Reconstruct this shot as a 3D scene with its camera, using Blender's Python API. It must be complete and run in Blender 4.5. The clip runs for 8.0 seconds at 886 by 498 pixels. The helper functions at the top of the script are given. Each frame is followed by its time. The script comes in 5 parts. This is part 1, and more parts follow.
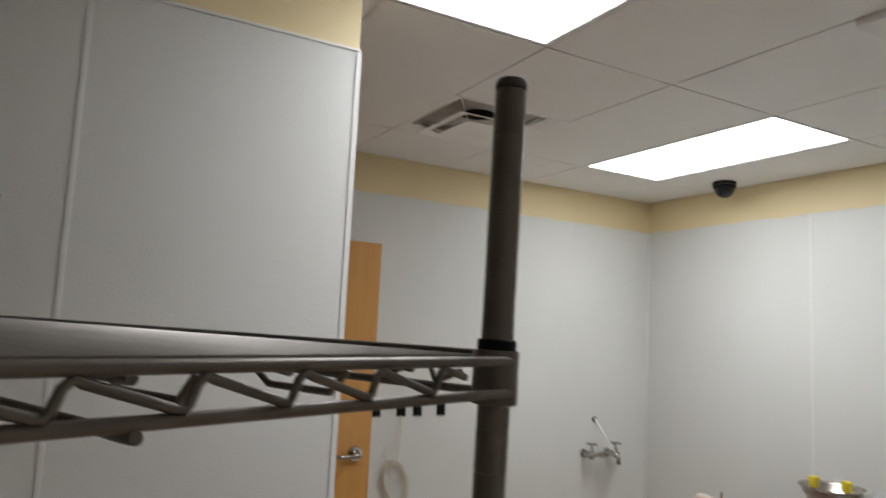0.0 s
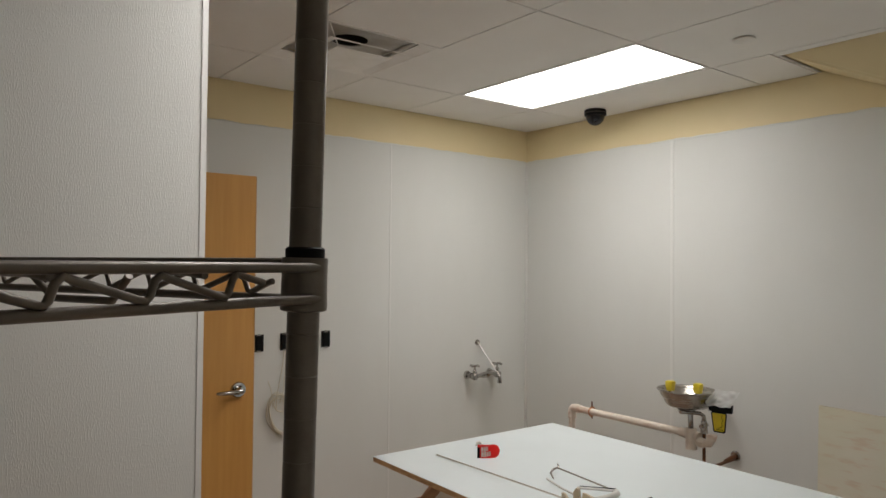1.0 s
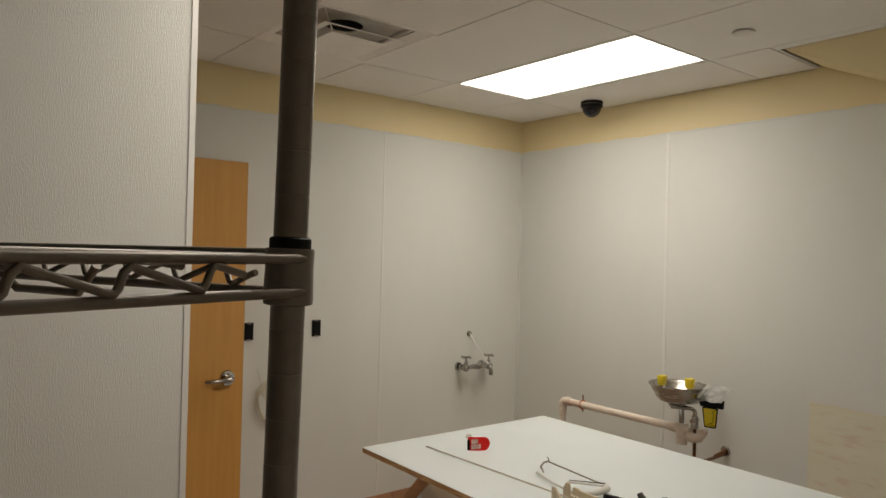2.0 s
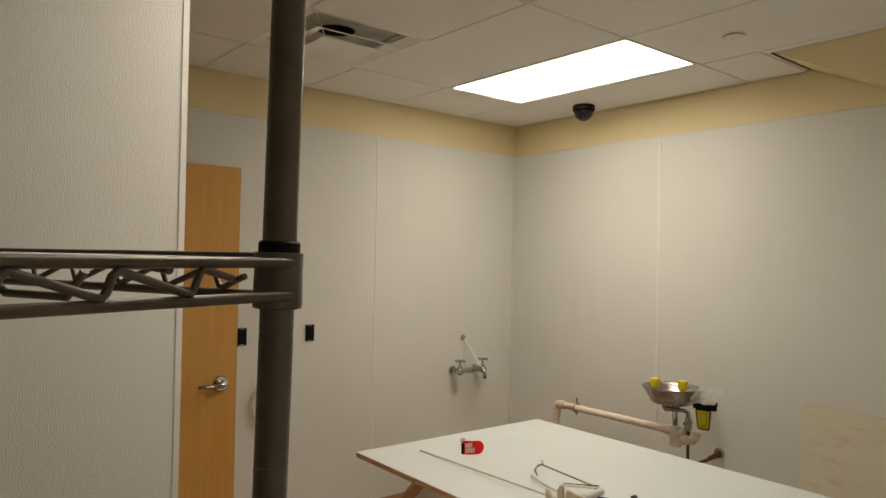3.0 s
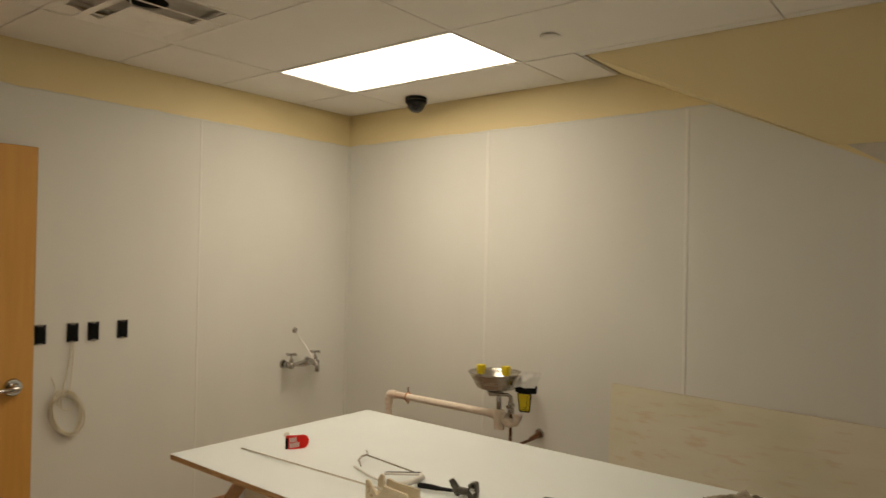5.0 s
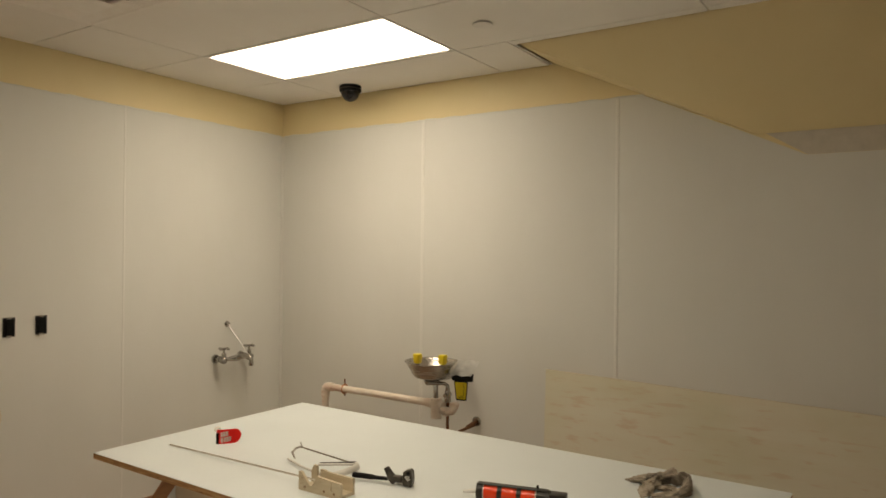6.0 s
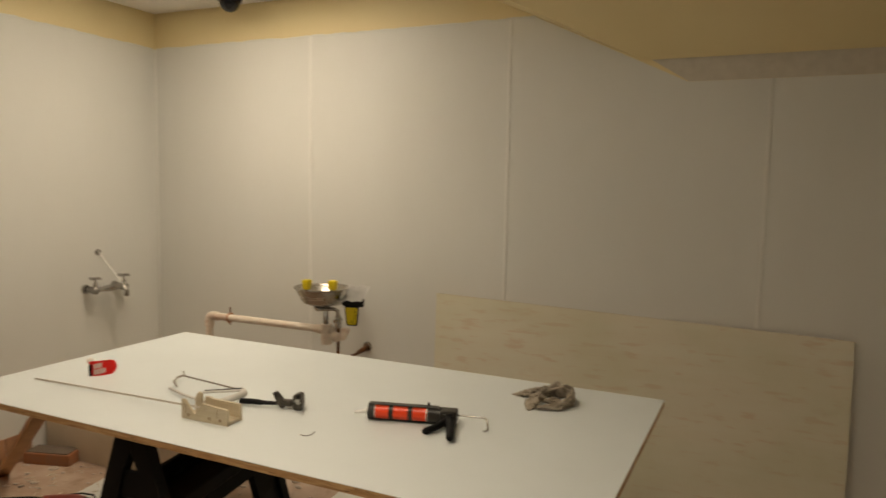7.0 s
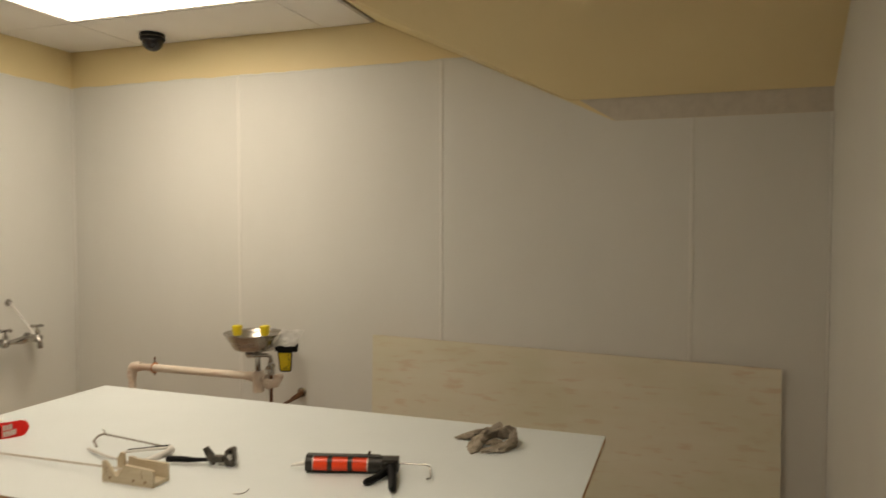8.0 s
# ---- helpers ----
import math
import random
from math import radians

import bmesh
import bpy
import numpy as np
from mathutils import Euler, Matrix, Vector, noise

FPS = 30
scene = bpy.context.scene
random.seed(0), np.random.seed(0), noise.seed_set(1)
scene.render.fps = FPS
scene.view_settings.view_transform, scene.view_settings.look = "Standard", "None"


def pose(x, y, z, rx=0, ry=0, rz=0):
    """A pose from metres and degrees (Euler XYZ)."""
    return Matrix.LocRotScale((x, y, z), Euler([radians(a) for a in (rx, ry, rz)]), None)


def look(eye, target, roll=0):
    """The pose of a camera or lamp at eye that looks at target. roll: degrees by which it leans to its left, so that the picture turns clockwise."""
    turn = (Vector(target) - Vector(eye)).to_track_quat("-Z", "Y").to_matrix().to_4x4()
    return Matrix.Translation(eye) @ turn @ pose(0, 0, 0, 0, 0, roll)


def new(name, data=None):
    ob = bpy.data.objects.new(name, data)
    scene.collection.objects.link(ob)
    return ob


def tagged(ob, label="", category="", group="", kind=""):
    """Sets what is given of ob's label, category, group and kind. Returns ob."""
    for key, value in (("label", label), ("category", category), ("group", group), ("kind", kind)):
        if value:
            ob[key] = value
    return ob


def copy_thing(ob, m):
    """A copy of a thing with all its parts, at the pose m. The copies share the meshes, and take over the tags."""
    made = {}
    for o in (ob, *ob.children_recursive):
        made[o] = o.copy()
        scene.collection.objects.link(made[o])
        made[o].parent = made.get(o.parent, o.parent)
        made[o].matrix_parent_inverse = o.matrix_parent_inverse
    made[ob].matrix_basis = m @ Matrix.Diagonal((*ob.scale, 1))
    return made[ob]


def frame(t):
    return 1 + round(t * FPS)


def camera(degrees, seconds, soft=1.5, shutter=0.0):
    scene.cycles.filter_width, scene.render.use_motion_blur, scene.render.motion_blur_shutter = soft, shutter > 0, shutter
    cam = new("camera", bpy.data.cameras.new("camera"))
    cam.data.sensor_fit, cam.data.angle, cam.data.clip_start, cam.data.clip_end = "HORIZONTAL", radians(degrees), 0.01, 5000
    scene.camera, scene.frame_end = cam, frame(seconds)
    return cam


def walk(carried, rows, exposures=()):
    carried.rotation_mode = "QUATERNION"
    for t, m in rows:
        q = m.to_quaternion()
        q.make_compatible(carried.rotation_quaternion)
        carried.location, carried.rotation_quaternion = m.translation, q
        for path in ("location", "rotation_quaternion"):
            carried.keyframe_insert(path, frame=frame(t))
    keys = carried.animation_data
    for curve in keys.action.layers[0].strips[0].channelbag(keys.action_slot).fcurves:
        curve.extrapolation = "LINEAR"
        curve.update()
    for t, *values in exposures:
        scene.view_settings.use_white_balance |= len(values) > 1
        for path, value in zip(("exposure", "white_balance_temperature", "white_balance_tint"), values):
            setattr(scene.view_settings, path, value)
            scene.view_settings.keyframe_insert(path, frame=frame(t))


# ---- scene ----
cam = camera(65.2, 8.0, shutter=0.4)

PATH = [
    (0, (3.58, -3.693, 1.679), (1.845, -2.722, 1.902), 2.8),
    (0.2, (3.597, -3.679, 1.673), (1.910, -2.618, 1.848), 2.7),
    (0.3, (3.605, -3.671, 1.669), (1.955, -2.551, 1.822), 2.6),
    (0.5, (3.618, -3.655, 1.661), (2.004, -2.476, 1.743), 2.2),
    (1, (3.628, -3.63, 1.656), (2.055, -2.395, 1.7), 0.5),
    (1.5, (3.608, -3.617, 1.653), (2.035, -2.383, 1.672), 0.5),
    (1.7, (3.598, -3.609, 1.657), (2.038, -2.358, 1.670), 1.4),
    (2.8, (3.611, -3.610, 1.660), (2.056, -2.353, 1.685), 1.1),
    (3, (3.607, -3.608, 1.658), (2.057, -2.343, 1.686), 1.1),
    (3.2, (3.608, -3.605, 1.658), (2.054, -2.345, 1.686), 1.1),
    (3.5, (3.61, -3.583, 1.656), (2.067, -2.311, 1.682), 0.8),
    (3.8, (3.606, -3.553, 1.654), (2.096, -2.242, 1.672), 1.1),
    (4, (3.604, -3.538, 1.653), (2.125, -2.192, 1.653), 1.2),
    (4.2, (3.608, -3.530, 1.653), (2.166, -2.144, 1.656), 1.1),
    (4.5, (3.623, -3.525, 1.652), (2.235, -2.085, 1.668), 0.9),
    (4.8, (3.643, -3.520, 1.648), (2.338, -2.004, 1.677), 1.0),
    (5, (3.654, -3.517, 1.643), (2.416, -1.947, 1.66), 1.1),
    (5.2, (3.661, -3.516, 1.637), (2.453, -1.922, 1.655), 0.9),
    (6.3, (3.667, -3.459, 1.607), (2.606, -1.764, 1.579), 0.9),
    (6.5, (3.668, -3.442, 1.599), (2.617, -1.742, 1.515), 1.4),
    (6.7, (3.656, -3.448, 1.580), (2.650, -1.723, 1.457), 1.3),
    (6.8, (3.649, -3.444, 1.580), (2.664, -1.712, 1.406), 1.3),
    (6.9, (3.640, -3.441, 1.576), (2.753, -1.657, 1.397), 1.1),
    (7, (3.633, -3.441, 1.567), (2.818, -1.624, 1.381), 1.0),
    (7.1, (3.632, -3.450, 1.559), (2.863, -1.614, 1.371), 0.9),
    (7.2, (3.631, -3.459, 1.554), (2.913, -1.605, 1.335), 0.9),
    (7.3, (3.622, -3.455, 1.552), (2.926, -1.597, 1.303), 0.4),
    (7.4, (3.620, -3.454, 1.554), (2.919, -1.595, 1.324), 0.2),
    (7.5, (3.619, -3.452, 1.56), (2.937, -1.584, 1.35), 0.1),
    (7.7, (3.612, -3.433, 1.572), (2.914, -1.566, 1.407), 0.1),
    (7.8, (3.608, -3.423, 1.577), (2.909, -1.554, 1.447), 0.1),
    (7.9, (3.605, -3.417, 1.580), (2.931, -1.536, 1.481), 0.0),
    (8, (3.602, -3.414, 1.582), (2.966, -1.519, 1.502), 0.0),
]
walk(cam, [(t, look(eye, target, roll)) for t, eye, target, roll in PATH],
     exposures=[(0.0, 0.05, 5550, 12), (0.5, -0.1, 5650, 12.5), (1.0, -0.15, 5900, 12.5), (1.5, -0.2, 6250, 11.5), (3.0, -0.19, 7000, 11.5),
                (3.5, -0.2, 7300, 10.5), (4.5, -0.18, 7600, 11), (5.0, -0.18, 7650, 11), (6.5, -0.15, 7640, 12), (7.0, -0.15, 7720, 12.5), (8.0, -0.01, 7430, 12)])

# ---- light: the room is closed; only the ceiling troffers light it ----
world = bpy.data.worlds.new("world")
world.use_nodes = True
world.node_tree.nodes["Background"].inputs[0].default_value = (0.02, 0.02, 0.02, 1)
world.node_tree.nodes["Background"].inputs[1].default_value = 0.2
scene.world = world
TROFFER, LAMP_WATTS, LAMP_SPREAD = 8.4, 5.2, 112
CEIL = 2.635          # height of the hung ceiling
TOP = 0.77            # height of the table top
FRP = 2.41            # top of the white wall panels


# ---- materials ----
def material(name, base, rough=0.5, metal=0.0, second=None, mix_scale=3.0, mix_amount=0.5, bump=0.0, bump_scale=60.0,
             stretch=(1, 1, 1), spec=0.5, piece=0.0, rough_var=0.0, detail=4.0):
    m = bpy.data.materials.new(name)
    m.use_nodes = True
    nt = m.node_tree
    bsdf = nt.nodes["Principled BSDF"]
    bsdf.inputs["Roughness"].default_value = rough
    bsdf.inputs["Metallic"].default_value = metal
    bsdf.inputs["Specular IOR Level"].default_value = spec
    bsdf.inputs["Base Color"].default_value = (*base, 1)
    geo = nt.nodes.new("ShaderNodeTexCoord")
    mapping = nt.nodes.new("ShaderNodeMapping")
    mapping.inputs["Scale"].default_value = stretch
    nt.links.new(geo.outputs["Object"], mapping.inputs["Vector"])
    colour = None
    if second:
        large = nt.nodes.new("ShaderNodeTexNoise")
        large.inputs["Scale"].default_value = mix_scale
        large.inputs["Detail"].default_value = detail
        large.inputs["Roughness"].default_value = 0.6
        nt.links.new(mapping.outputs[0], large.inputs["Vector"])
        ramp = nt.nodes.new("ShaderNodeMapRange")
        ramp.inputs["From Min"].default_value = 0.35
        ramp.inputs["From Max"].default_value = 0.7
        ramp.inputs["To Max"].default_value = mix_amount
        nt.links.new(large.outputs["Fac"], ramp.inputs["Value"])
        mix = nt.nodes.new("ShaderNodeMix")
        mix.data_type = "RGBA"
        mix.inputs["A"].default_value = (*base, 1)
        mix.inputs["B"].default_value = (*second, 1)
        nt.links.new(ramp.outputs[0], mix.inputs["Factor"])
        colour = mix.outputs["Result"]
        if rough_var:
            rr = nt.nodes.new("ShaderNodeMapRange")
            rr.inputs["To Min"].default_value = max(0.03, rough - rough_var)
            rr.inputs["To Max"].default_value = min(1, rough + rough_var)
            nt.links.new(large.outputs["Fac"], rr.inputs["Value"])
            nt.links.new(rr.outputs[0], bsdf.inputs["Roughness"])
    if piece:
        info = nt.nodes.new("ShaderNodeObjectInfo")
        hsv = nt.nodes.new("ShaderNodeHueSaturation")
        rng = nt.nodes.new("ShaderNodeMapRange")
        rng.inputs["To Min"].default_value = 1 - piece
        rng.inputs["To Max"].default_value = 1 + piece
        nt.links.new(info.outputs["Random"], rng.inputs["Value"])
        nt.links.new(rng.outputs[0], hsv.inputs["Value"])
        if colour:
            nt.links.new(colour, hsv.inputs["Color"])
        else:
            hsv.inputs["Color"].default_value = (*base, 1)
        colour = hsv.outputs["Color"]
    if colour:
        nt.links.new(colour, bsdf.inputs["Base Color"])
    if bump:
        fine = nt.nodes.new("ShaderNodeTexNoise")
        fine.inputs["Scale"].default_value = bump_scale
        fine.inputs["Detail"].default_value = 3.0
        nt.links.new(mapping.outputs[0], fine.inputs["Vector"])
        b = nt.nodes.new("ShaderNodeBump")
        b.inputs["Strength"].default_value = bump
        b.inputs["Distance"].default_value = 0.004
        nt.links.new(fine.outputs["Fac"], b.inputs["Height"])
        nt.links.new(b.outputs[0], bsdf.inputs["Normal"])
    return m


def streak(m, colour, scale, stretch, lo, hi, amount):
    """Lays a second, sparser stain of its own colour over a material."""
    nt = m.node_tree
    bsdf = nt.nodes["Principled BSDF"]
    src = bsdf.inputs["Base Color"].links[0].from_socket
    geo = nt.nodes.new("ShaderNodeTexCoord")
    mapping = nt.nodes.new("ShaderNodeMapping")
    mapping.inputs["Scale"].default_value = stretch
    mapping.inputs["Location"].default_value = (3.1, 1.7, 5.3)
    nt.links.new(geo.outputs["Object"], mapping.inputs["Vector"])
    spots = nt.nodes.new("ShaderNodeTexNoise")
    spots.inputs["Scale"].default_value = scale
    spots.inputs["Detail"].default_value = 5.0
    nt.links.new(mapping.outputs[0], spots.inputs["Vector"])
    rng = nt.nodes.new("ShaderNodeMapRange")
    rng.inputs["From Min"].default_value = lo
    rng.inputs["From Max"].default_value = hi
    rng.inputs["To Max"].default_value = amount
    nt.links.new(spots.outputs["Fac"], rng.inputs["Value"])
    mix = nt.nodes.new("ShaderNodeMix")
    mix.data_type = "RGBA"
    mix.inputs["B"].default_value = (*colour, 1)
    nt.links.new(src, mix.inputs["A"])
    nt.links.new(rng.outputs[0], mix.inputs["Factor"])
    nt.links.new(mix.outputs["Result"], bsdf.inputs["Base Color"])


def glow(name, colour, strength):
    m = bpy.data.materials.new(name)
    m.use_nodes = True
    bsdf = m.node_tree.nodes["Principled BSDF"]
    bsdf.inputs["Base Color"].default_value = (0.8, 0.8, 0.8, 1)
    bsdf.inputs["Emission Color"].default_value = (*colour, 1)
    bsdf.inputs["Emission Strength"].default_value = strength
    return m


def pebble(m, lo, hi, height):
    """Turns a material's fine relief into separate raised pebbles of a height in metres."""
    nt = m.node_tree
    b = next(n for n in nt.nodes if n.type == "BUMP")
    src = b.inputs["Height"].links[0].from_socket
    rng = nt.nodes.new("ShaderNodeMapRange")
    rng.interpolation_type = "SMOOTHSTEP"
    rng.inputs["From Min"].default_value = lo
    rng.inputs["From Max"].default_value = hi
    nt.links.new(src, rng.inputs["Value"])
    nt.links.new(rng.outputs[0], b.inputs["Height"])
    b.inputs["Strength"].default_value = 1.0
    b.inputs["Distance"].default_value = height


M_FRP = material("frp_panel", (0.690, 0.686, 0.646), 0.5, second=(0.645, 0.637, 0.590), mix_scale=1.6, mix_amount=0.7,
                 bump=0.15, bump_scale=330, stretch=(1, 1, 0.36), spec=0.30, rough_var=0.08, piece=0.012)
pebble(M_FRP, 0.44, 0.70, 0.00027)
M_VINYL = material("vinyl_trim", (0.735, 0.725, 0.685), 0.38, second=(0.69, 0.675, 0.63), mix_scale=9, mix_amount=0.5)
M_YELLOW = material("yellow_paint", (0.765, 0.640, 0.370), 0.55, second=(0.725, 0.595, 0.325), mix_scale=2.2, mix_amount=0.6,
                    bump=0.12, bump_scale=220)
M_STRIP = material("soffit_strip", (0.47, 0.41, 0.30), 0.85, second=(0.52, 0.43, 0.31), mix_scale=4, mix_amount=0.9, stretch=(1, 1, 3))
M_TILE = material("ceiling_tile", (0.87, 0.845, 0.80), 0.9, second=(0.83, 0.80, 0.75), mix_scale=3, mix_amount=0.6,
                  bump=0.35, bump_scale=350, spec=0.1)
M_TEE = material("ceiling_tee", (0.40, 0.385, 0.36), 0.7)
M_WHITE_METAL = material("white_enamel", (0.80, 0.78, 0.74), 0.45, second=(0.66, 0.62, 0.56), mix_scale=8, mix_amount=0.5)
M_DUST_METAL = material("dusty_enamel", (0.80, 0.77, 0.72), 0.6, second=(0.50, 0.42, 0.33), mix_scale=6, mix_amount=0.7)
M_VENT = material("vent_enamel", (0.90, 0.875, 0.83), 0.4, second=(0.80, 0.75, 0.68), mix_scale=9, mix_amount=0.6)
# near-black paint standing in for the shade inside openings
M_RECESS_SHADE = material("recess_shade", (0.015, 0.014, 0.013), 0.9)
M_SLAB = material("plenum_slab", (0.12, 0.11, 0.10), 0.9, second=(0.08, 0.07, 0.06), mix_scale=2)
M_LAMP = glow("troffer_diffuser", (1.0, 0.93, 0.82), TROFFER)
M_FLOOR = material("dusty_floor", (0.40, 0.275, 0.20), 0.9, second=(0.52, 0.40, 0.31), mix_scale=5, mix_amount=0.9,
                   bump=0.8, bump_scale=60, spec=0.2, detail=8)
M_DOOR = material("maple_door", (0.63, 0.335, 0.090), 0.4, second=(0.55, 0.275, 0.068), mix_scale=6, mix_amount=0.7,
                  stretch=(1, 5, 0.35), bump=0.06, bump_scale=80)
M_DOOR_EDGE = material("door_edge", (0.62, 0.40, 0.19), 0.5, second=(0.52, 0.31, 0.13), mix_scale=20, stretch=(1, 1, 0.2))
# darkened base and patches stand in for dark reflections in the chrome
M_CHROME = material("chrome", (0.47, 0.455, 0.43), 0.10, 1.0, second=(0.24, 0.225, 0.205), mix_scale=20, mix_amount=0.5, rough_var=0.08)
M_STEEL = material("brushed_steel", (0.50, 0.48, 0.45), 0.26, 1.0, second=(0.40, 0.38, 0.35), mix_scale=12, rough_var=0.08,
                   bump=0.05, bump_scale=300, stretch=(1, 1, 6))
M_BOWL = material("spun_steel", (0.42, 0.395, 0.355), 0.27, 1.0, second=(0.35, 0.325, 0.29), mix_scale=5, rough_var=0.05, bump=0.03, bump_scale=260, stretch=(1, 1, 8))
M_GUN = material("charcoal_plastic", (0.027, 0.024, 0.020), 0.42, second=(0.040, 0.036, 0.030), mix_scale=30, mix_amount=0.6, spec=0.35)
M_NAIL = material("nail_stain", (0.27, 0.17, 0.095), 0.6, second=(0.18, 0.11, 0.06), mix_scale=60)
M_STRIP = material("weathered_trim", (0.60, 0.55, 0.47), 0.45, second=(0.48, 0.44, 0.37), mix_scale=20, mix_amount=0.6)
M_SHELF = material("shelf_epoxy", (0.170, 0.151, 0.124), 0.38, 0.55, second=(0.120, 0.106, 0.085), mix_scale=30, mix_amount=0.6,
                   bump=0.06, bump_scale=400, rough_var=0.08)
M_BLACK = material("black_plastic", (0.0028, 0.0028, 0.0028), 0.55, second=(0.007, 0.0066, 0.006), mix_scale=25, mix_amount=0.5, spec=0.16)
# near-black crumbs: debris, and the shadow under the plywood put into colour
M_GAP_SHADE = material("gap_shade_crumbs", (0.035, 0.028, 0.022), 0.95, second=(0.07, 0.055, 0.042), mix_scale=30)
M_CAP = material("post_cap_plastic", (0.055, 0.050, 0.042), 0.5, second=(0.04, 0.036, 0.03), mix_scale=40)
# the shelf epoxy again, made paler to imitate light glancing off the deck
M_DECK_SHEEN = material("deck_sheen_epoxy", (0.23, 0.213, 0.19), 0.40, 0.65, second=(0.18, 0.166, 0.145), mix_scale=30, mix_amount=0.6, rough_var=0.08)
M_GLOSS_BLACK = material("black_dome", (0.008, 0.008, 0.01), 0.08)
M_PVC = material("pvc_pipe", (0.75, 0.67, 0.57), 0.4, second=(0.69, 0.55, 0.43), mix_scale=9, mix_amount=0.7)
M_COPPER = material("old_copper", (0.24, 0.105, 0.048), 0.4, 0.75, second=(0.10, 0.06, 0.035), mix_scale=30, mix_amount=0.8)
M_CLAMP = material("copper_clamp", (0.52, 0.23, 0.11), 0.4, 0.6, second=(0.36, 0.15, 0.07), mix_scale=40)
M_YPLASTIC = material("yellow_plastic", (0.74, 0.58, 0.02), 0.4, second=(0.64, 0.48, 0.015), mix_scale=30)
M_LAMINATE = material("white_laminate", (0.652, 0.696, 0.690), 0.36, second=(0.620, 0.660, 0.650), mix_scale=2.5, mix_amount=0.6,
                      rough_var=0.07, bump=0.03, bump_scale=200)
M_PLYEDGE = material("plywood_edge", (0.52, 0.31, 0.14), 0.75, second=(0.34, 0.18, 0.075), mix_scale=14, mix_amount=0.9,
                     stretch=(1, 1, 9), bump=0.3, bump_scale=120)
M_PLY = material("pale_plywood", (0.73, 0.69, 0.56), 0.6, second=(0.67, 0.54, 0.38), mix_scale=3.4, mix_amount=0.25,
                 stretch=(0.5, 1, 5), bump=0.1, bump_scale=60, detail=8)
M_BOARD = material("pale_board", (0.66, 0.58, 0.46), 0.7, second=(0.58, 0.49, 0.37), mix_scale=4, mix_amount=0.7, bump=0.1, bump_scale=90)
M_BAR = material("divider_vinyl", (0.730, 0.722, 0.678), 0.38, second=(0.695, 0.682, 0.635), mix_scale=9, mix_amount=0.5)
M_TIMBER = material("raw_timber", (0.54, 0.30, 0.145), 0.7, second=(0.36, 0.18, 0.08), mix_scale=12, stretch=(1, 1, 0.3), bump=0.2)
M_BASE = material("quarry_tile", (0.40, 0.215, 0.115), 0.5, second=(0.31, 0.155, 0.08), mix_scale=12, mix_amount=0.7, piece=0.07, bump=0.1)
M_GROUT = material("grout", (0.145, 0.108, 0.080), 0.95, second=(0.10, 0.072, 0.052), mix_scale=30)
M_BRICK = material("red_brick", (0.36, 0.140, 0.058), 0.9, second=(0.26, 0.150, 0.095), mix_scale=20, mix_amount=0.8, bump=0.5, bump_scale=120)
M_ORANGE = material("orange_tube", (0.95, 0.068, 0.014), 0.34, second=(0.90, 0.055, 0.010), mix_scale=20)
M_TOOL_RED = material("tool_red", (0.26, 0.040, 0.025), 0.45, second=(0.19, 0.030, 0.02), mix_scale=20, mix_amount=0.7)
M_RED = material("red_card", (0.80, 0.03, 0.025), 0.3, second=(0.68, 0.02, 0.02), mix_scale=25)
M_PRINT = material("white_print", (0.75, 0.72, 0.66), 0.5)
M_BEECH = material("mitre_box_wood", (0.56, 0.48, 0.345), 0.6, second=(0.38, 0.30, 0.19), mix_scale=18, stretch=(0.4, 2, 2), bump=0.1)
M_GREY_PAINT = material("grey_paint", (0.60, 0.58, 0.535), 0.4, second=(0.50, 0.48, 0.435), mix_scale=30)
M_CAST = material("dark_cast_metal", (0.040, 0.036, 0.030), 0.3, 0.8, second=(0.13, 0.115, 0.095), mix_scale=55, mix_amount=0.9)
M_BLADE = material("saw_steel", (0.33, 0.30, 0.26), 0.34, 0.7, second=(0.20, 0.17, 0.14), mix_scale=40, mix_amount=0.8)
M_CLOTH = material("mottled_cloth", (0.40, 0.345, 0.275), 0.95, second=(0.09, 0.07, 0.045), mix_scale=24, mix_amount=0.75, bump=0.5, bump_scale=300, spec=0.1)
M_CABLE = material("cream_cable", (0.66, 0.60, 0.46), 0.45)
M_FILM = material("clear_film", (0.84, 0.83, 0.80), 0.20, second=(0.70, 0.69, 0.66), mix_scale=14, mix_amount=0.8, spec=0.8)
M_CLEAR = material("clear_nozzle", (0.82, 0.81, 0.77), 0.2, spec=0.7)

streak(M_PLY, (0.62, 0.40, 0.25), 13.0, (0.55, 1, 3.0), 0.57, 0.67, 0.40)
streak(M_PLY, (0.52, 0.36, 0.22), 5.0, (1.0, 1, 1.6), 0.68, 0.74, 0.2)
streak(M_PLY, (0.60, 0.58, 0.40), 1.6, (1, 1, 1.5), 0.45, 0.65, 0.5)
streak(M_PVC, (0.50, 0.27, 0.18), 8.0, (0.45, 2, 2), 0.52, 0.68, 0.65)
streak(M_PVC, (0.84, 0.79, 0.72), 11.0, (0.6, 2, 2), 0.54, 0.66, 0.6)
streak(M_CLOTH, (0.52, 0.46, 0.38), 14.0, (1, 1, 1), 0.52, 0.62, 0.6)
streak(M_CLOTH, (0.05, 0.038, 0.025), 11.0, (1, 1, 1), 0.56, 0.66, 0.7)
streak(M_FLOOR, (0.56, 0.47, 0.39), 2.2, (1, 1, 1), 0.50, 0.68, 0.4)
streak(M_FLOOR, (0.24, 0.15, 0.10), 9.0, (1, 1, 1), 0.58, 0.70, 0.6)
streak(M_BEECH, (0.33, 0.25, 0.16), 30.0, (0.6, 1, 1), 0.58, 0.70, 0.5)
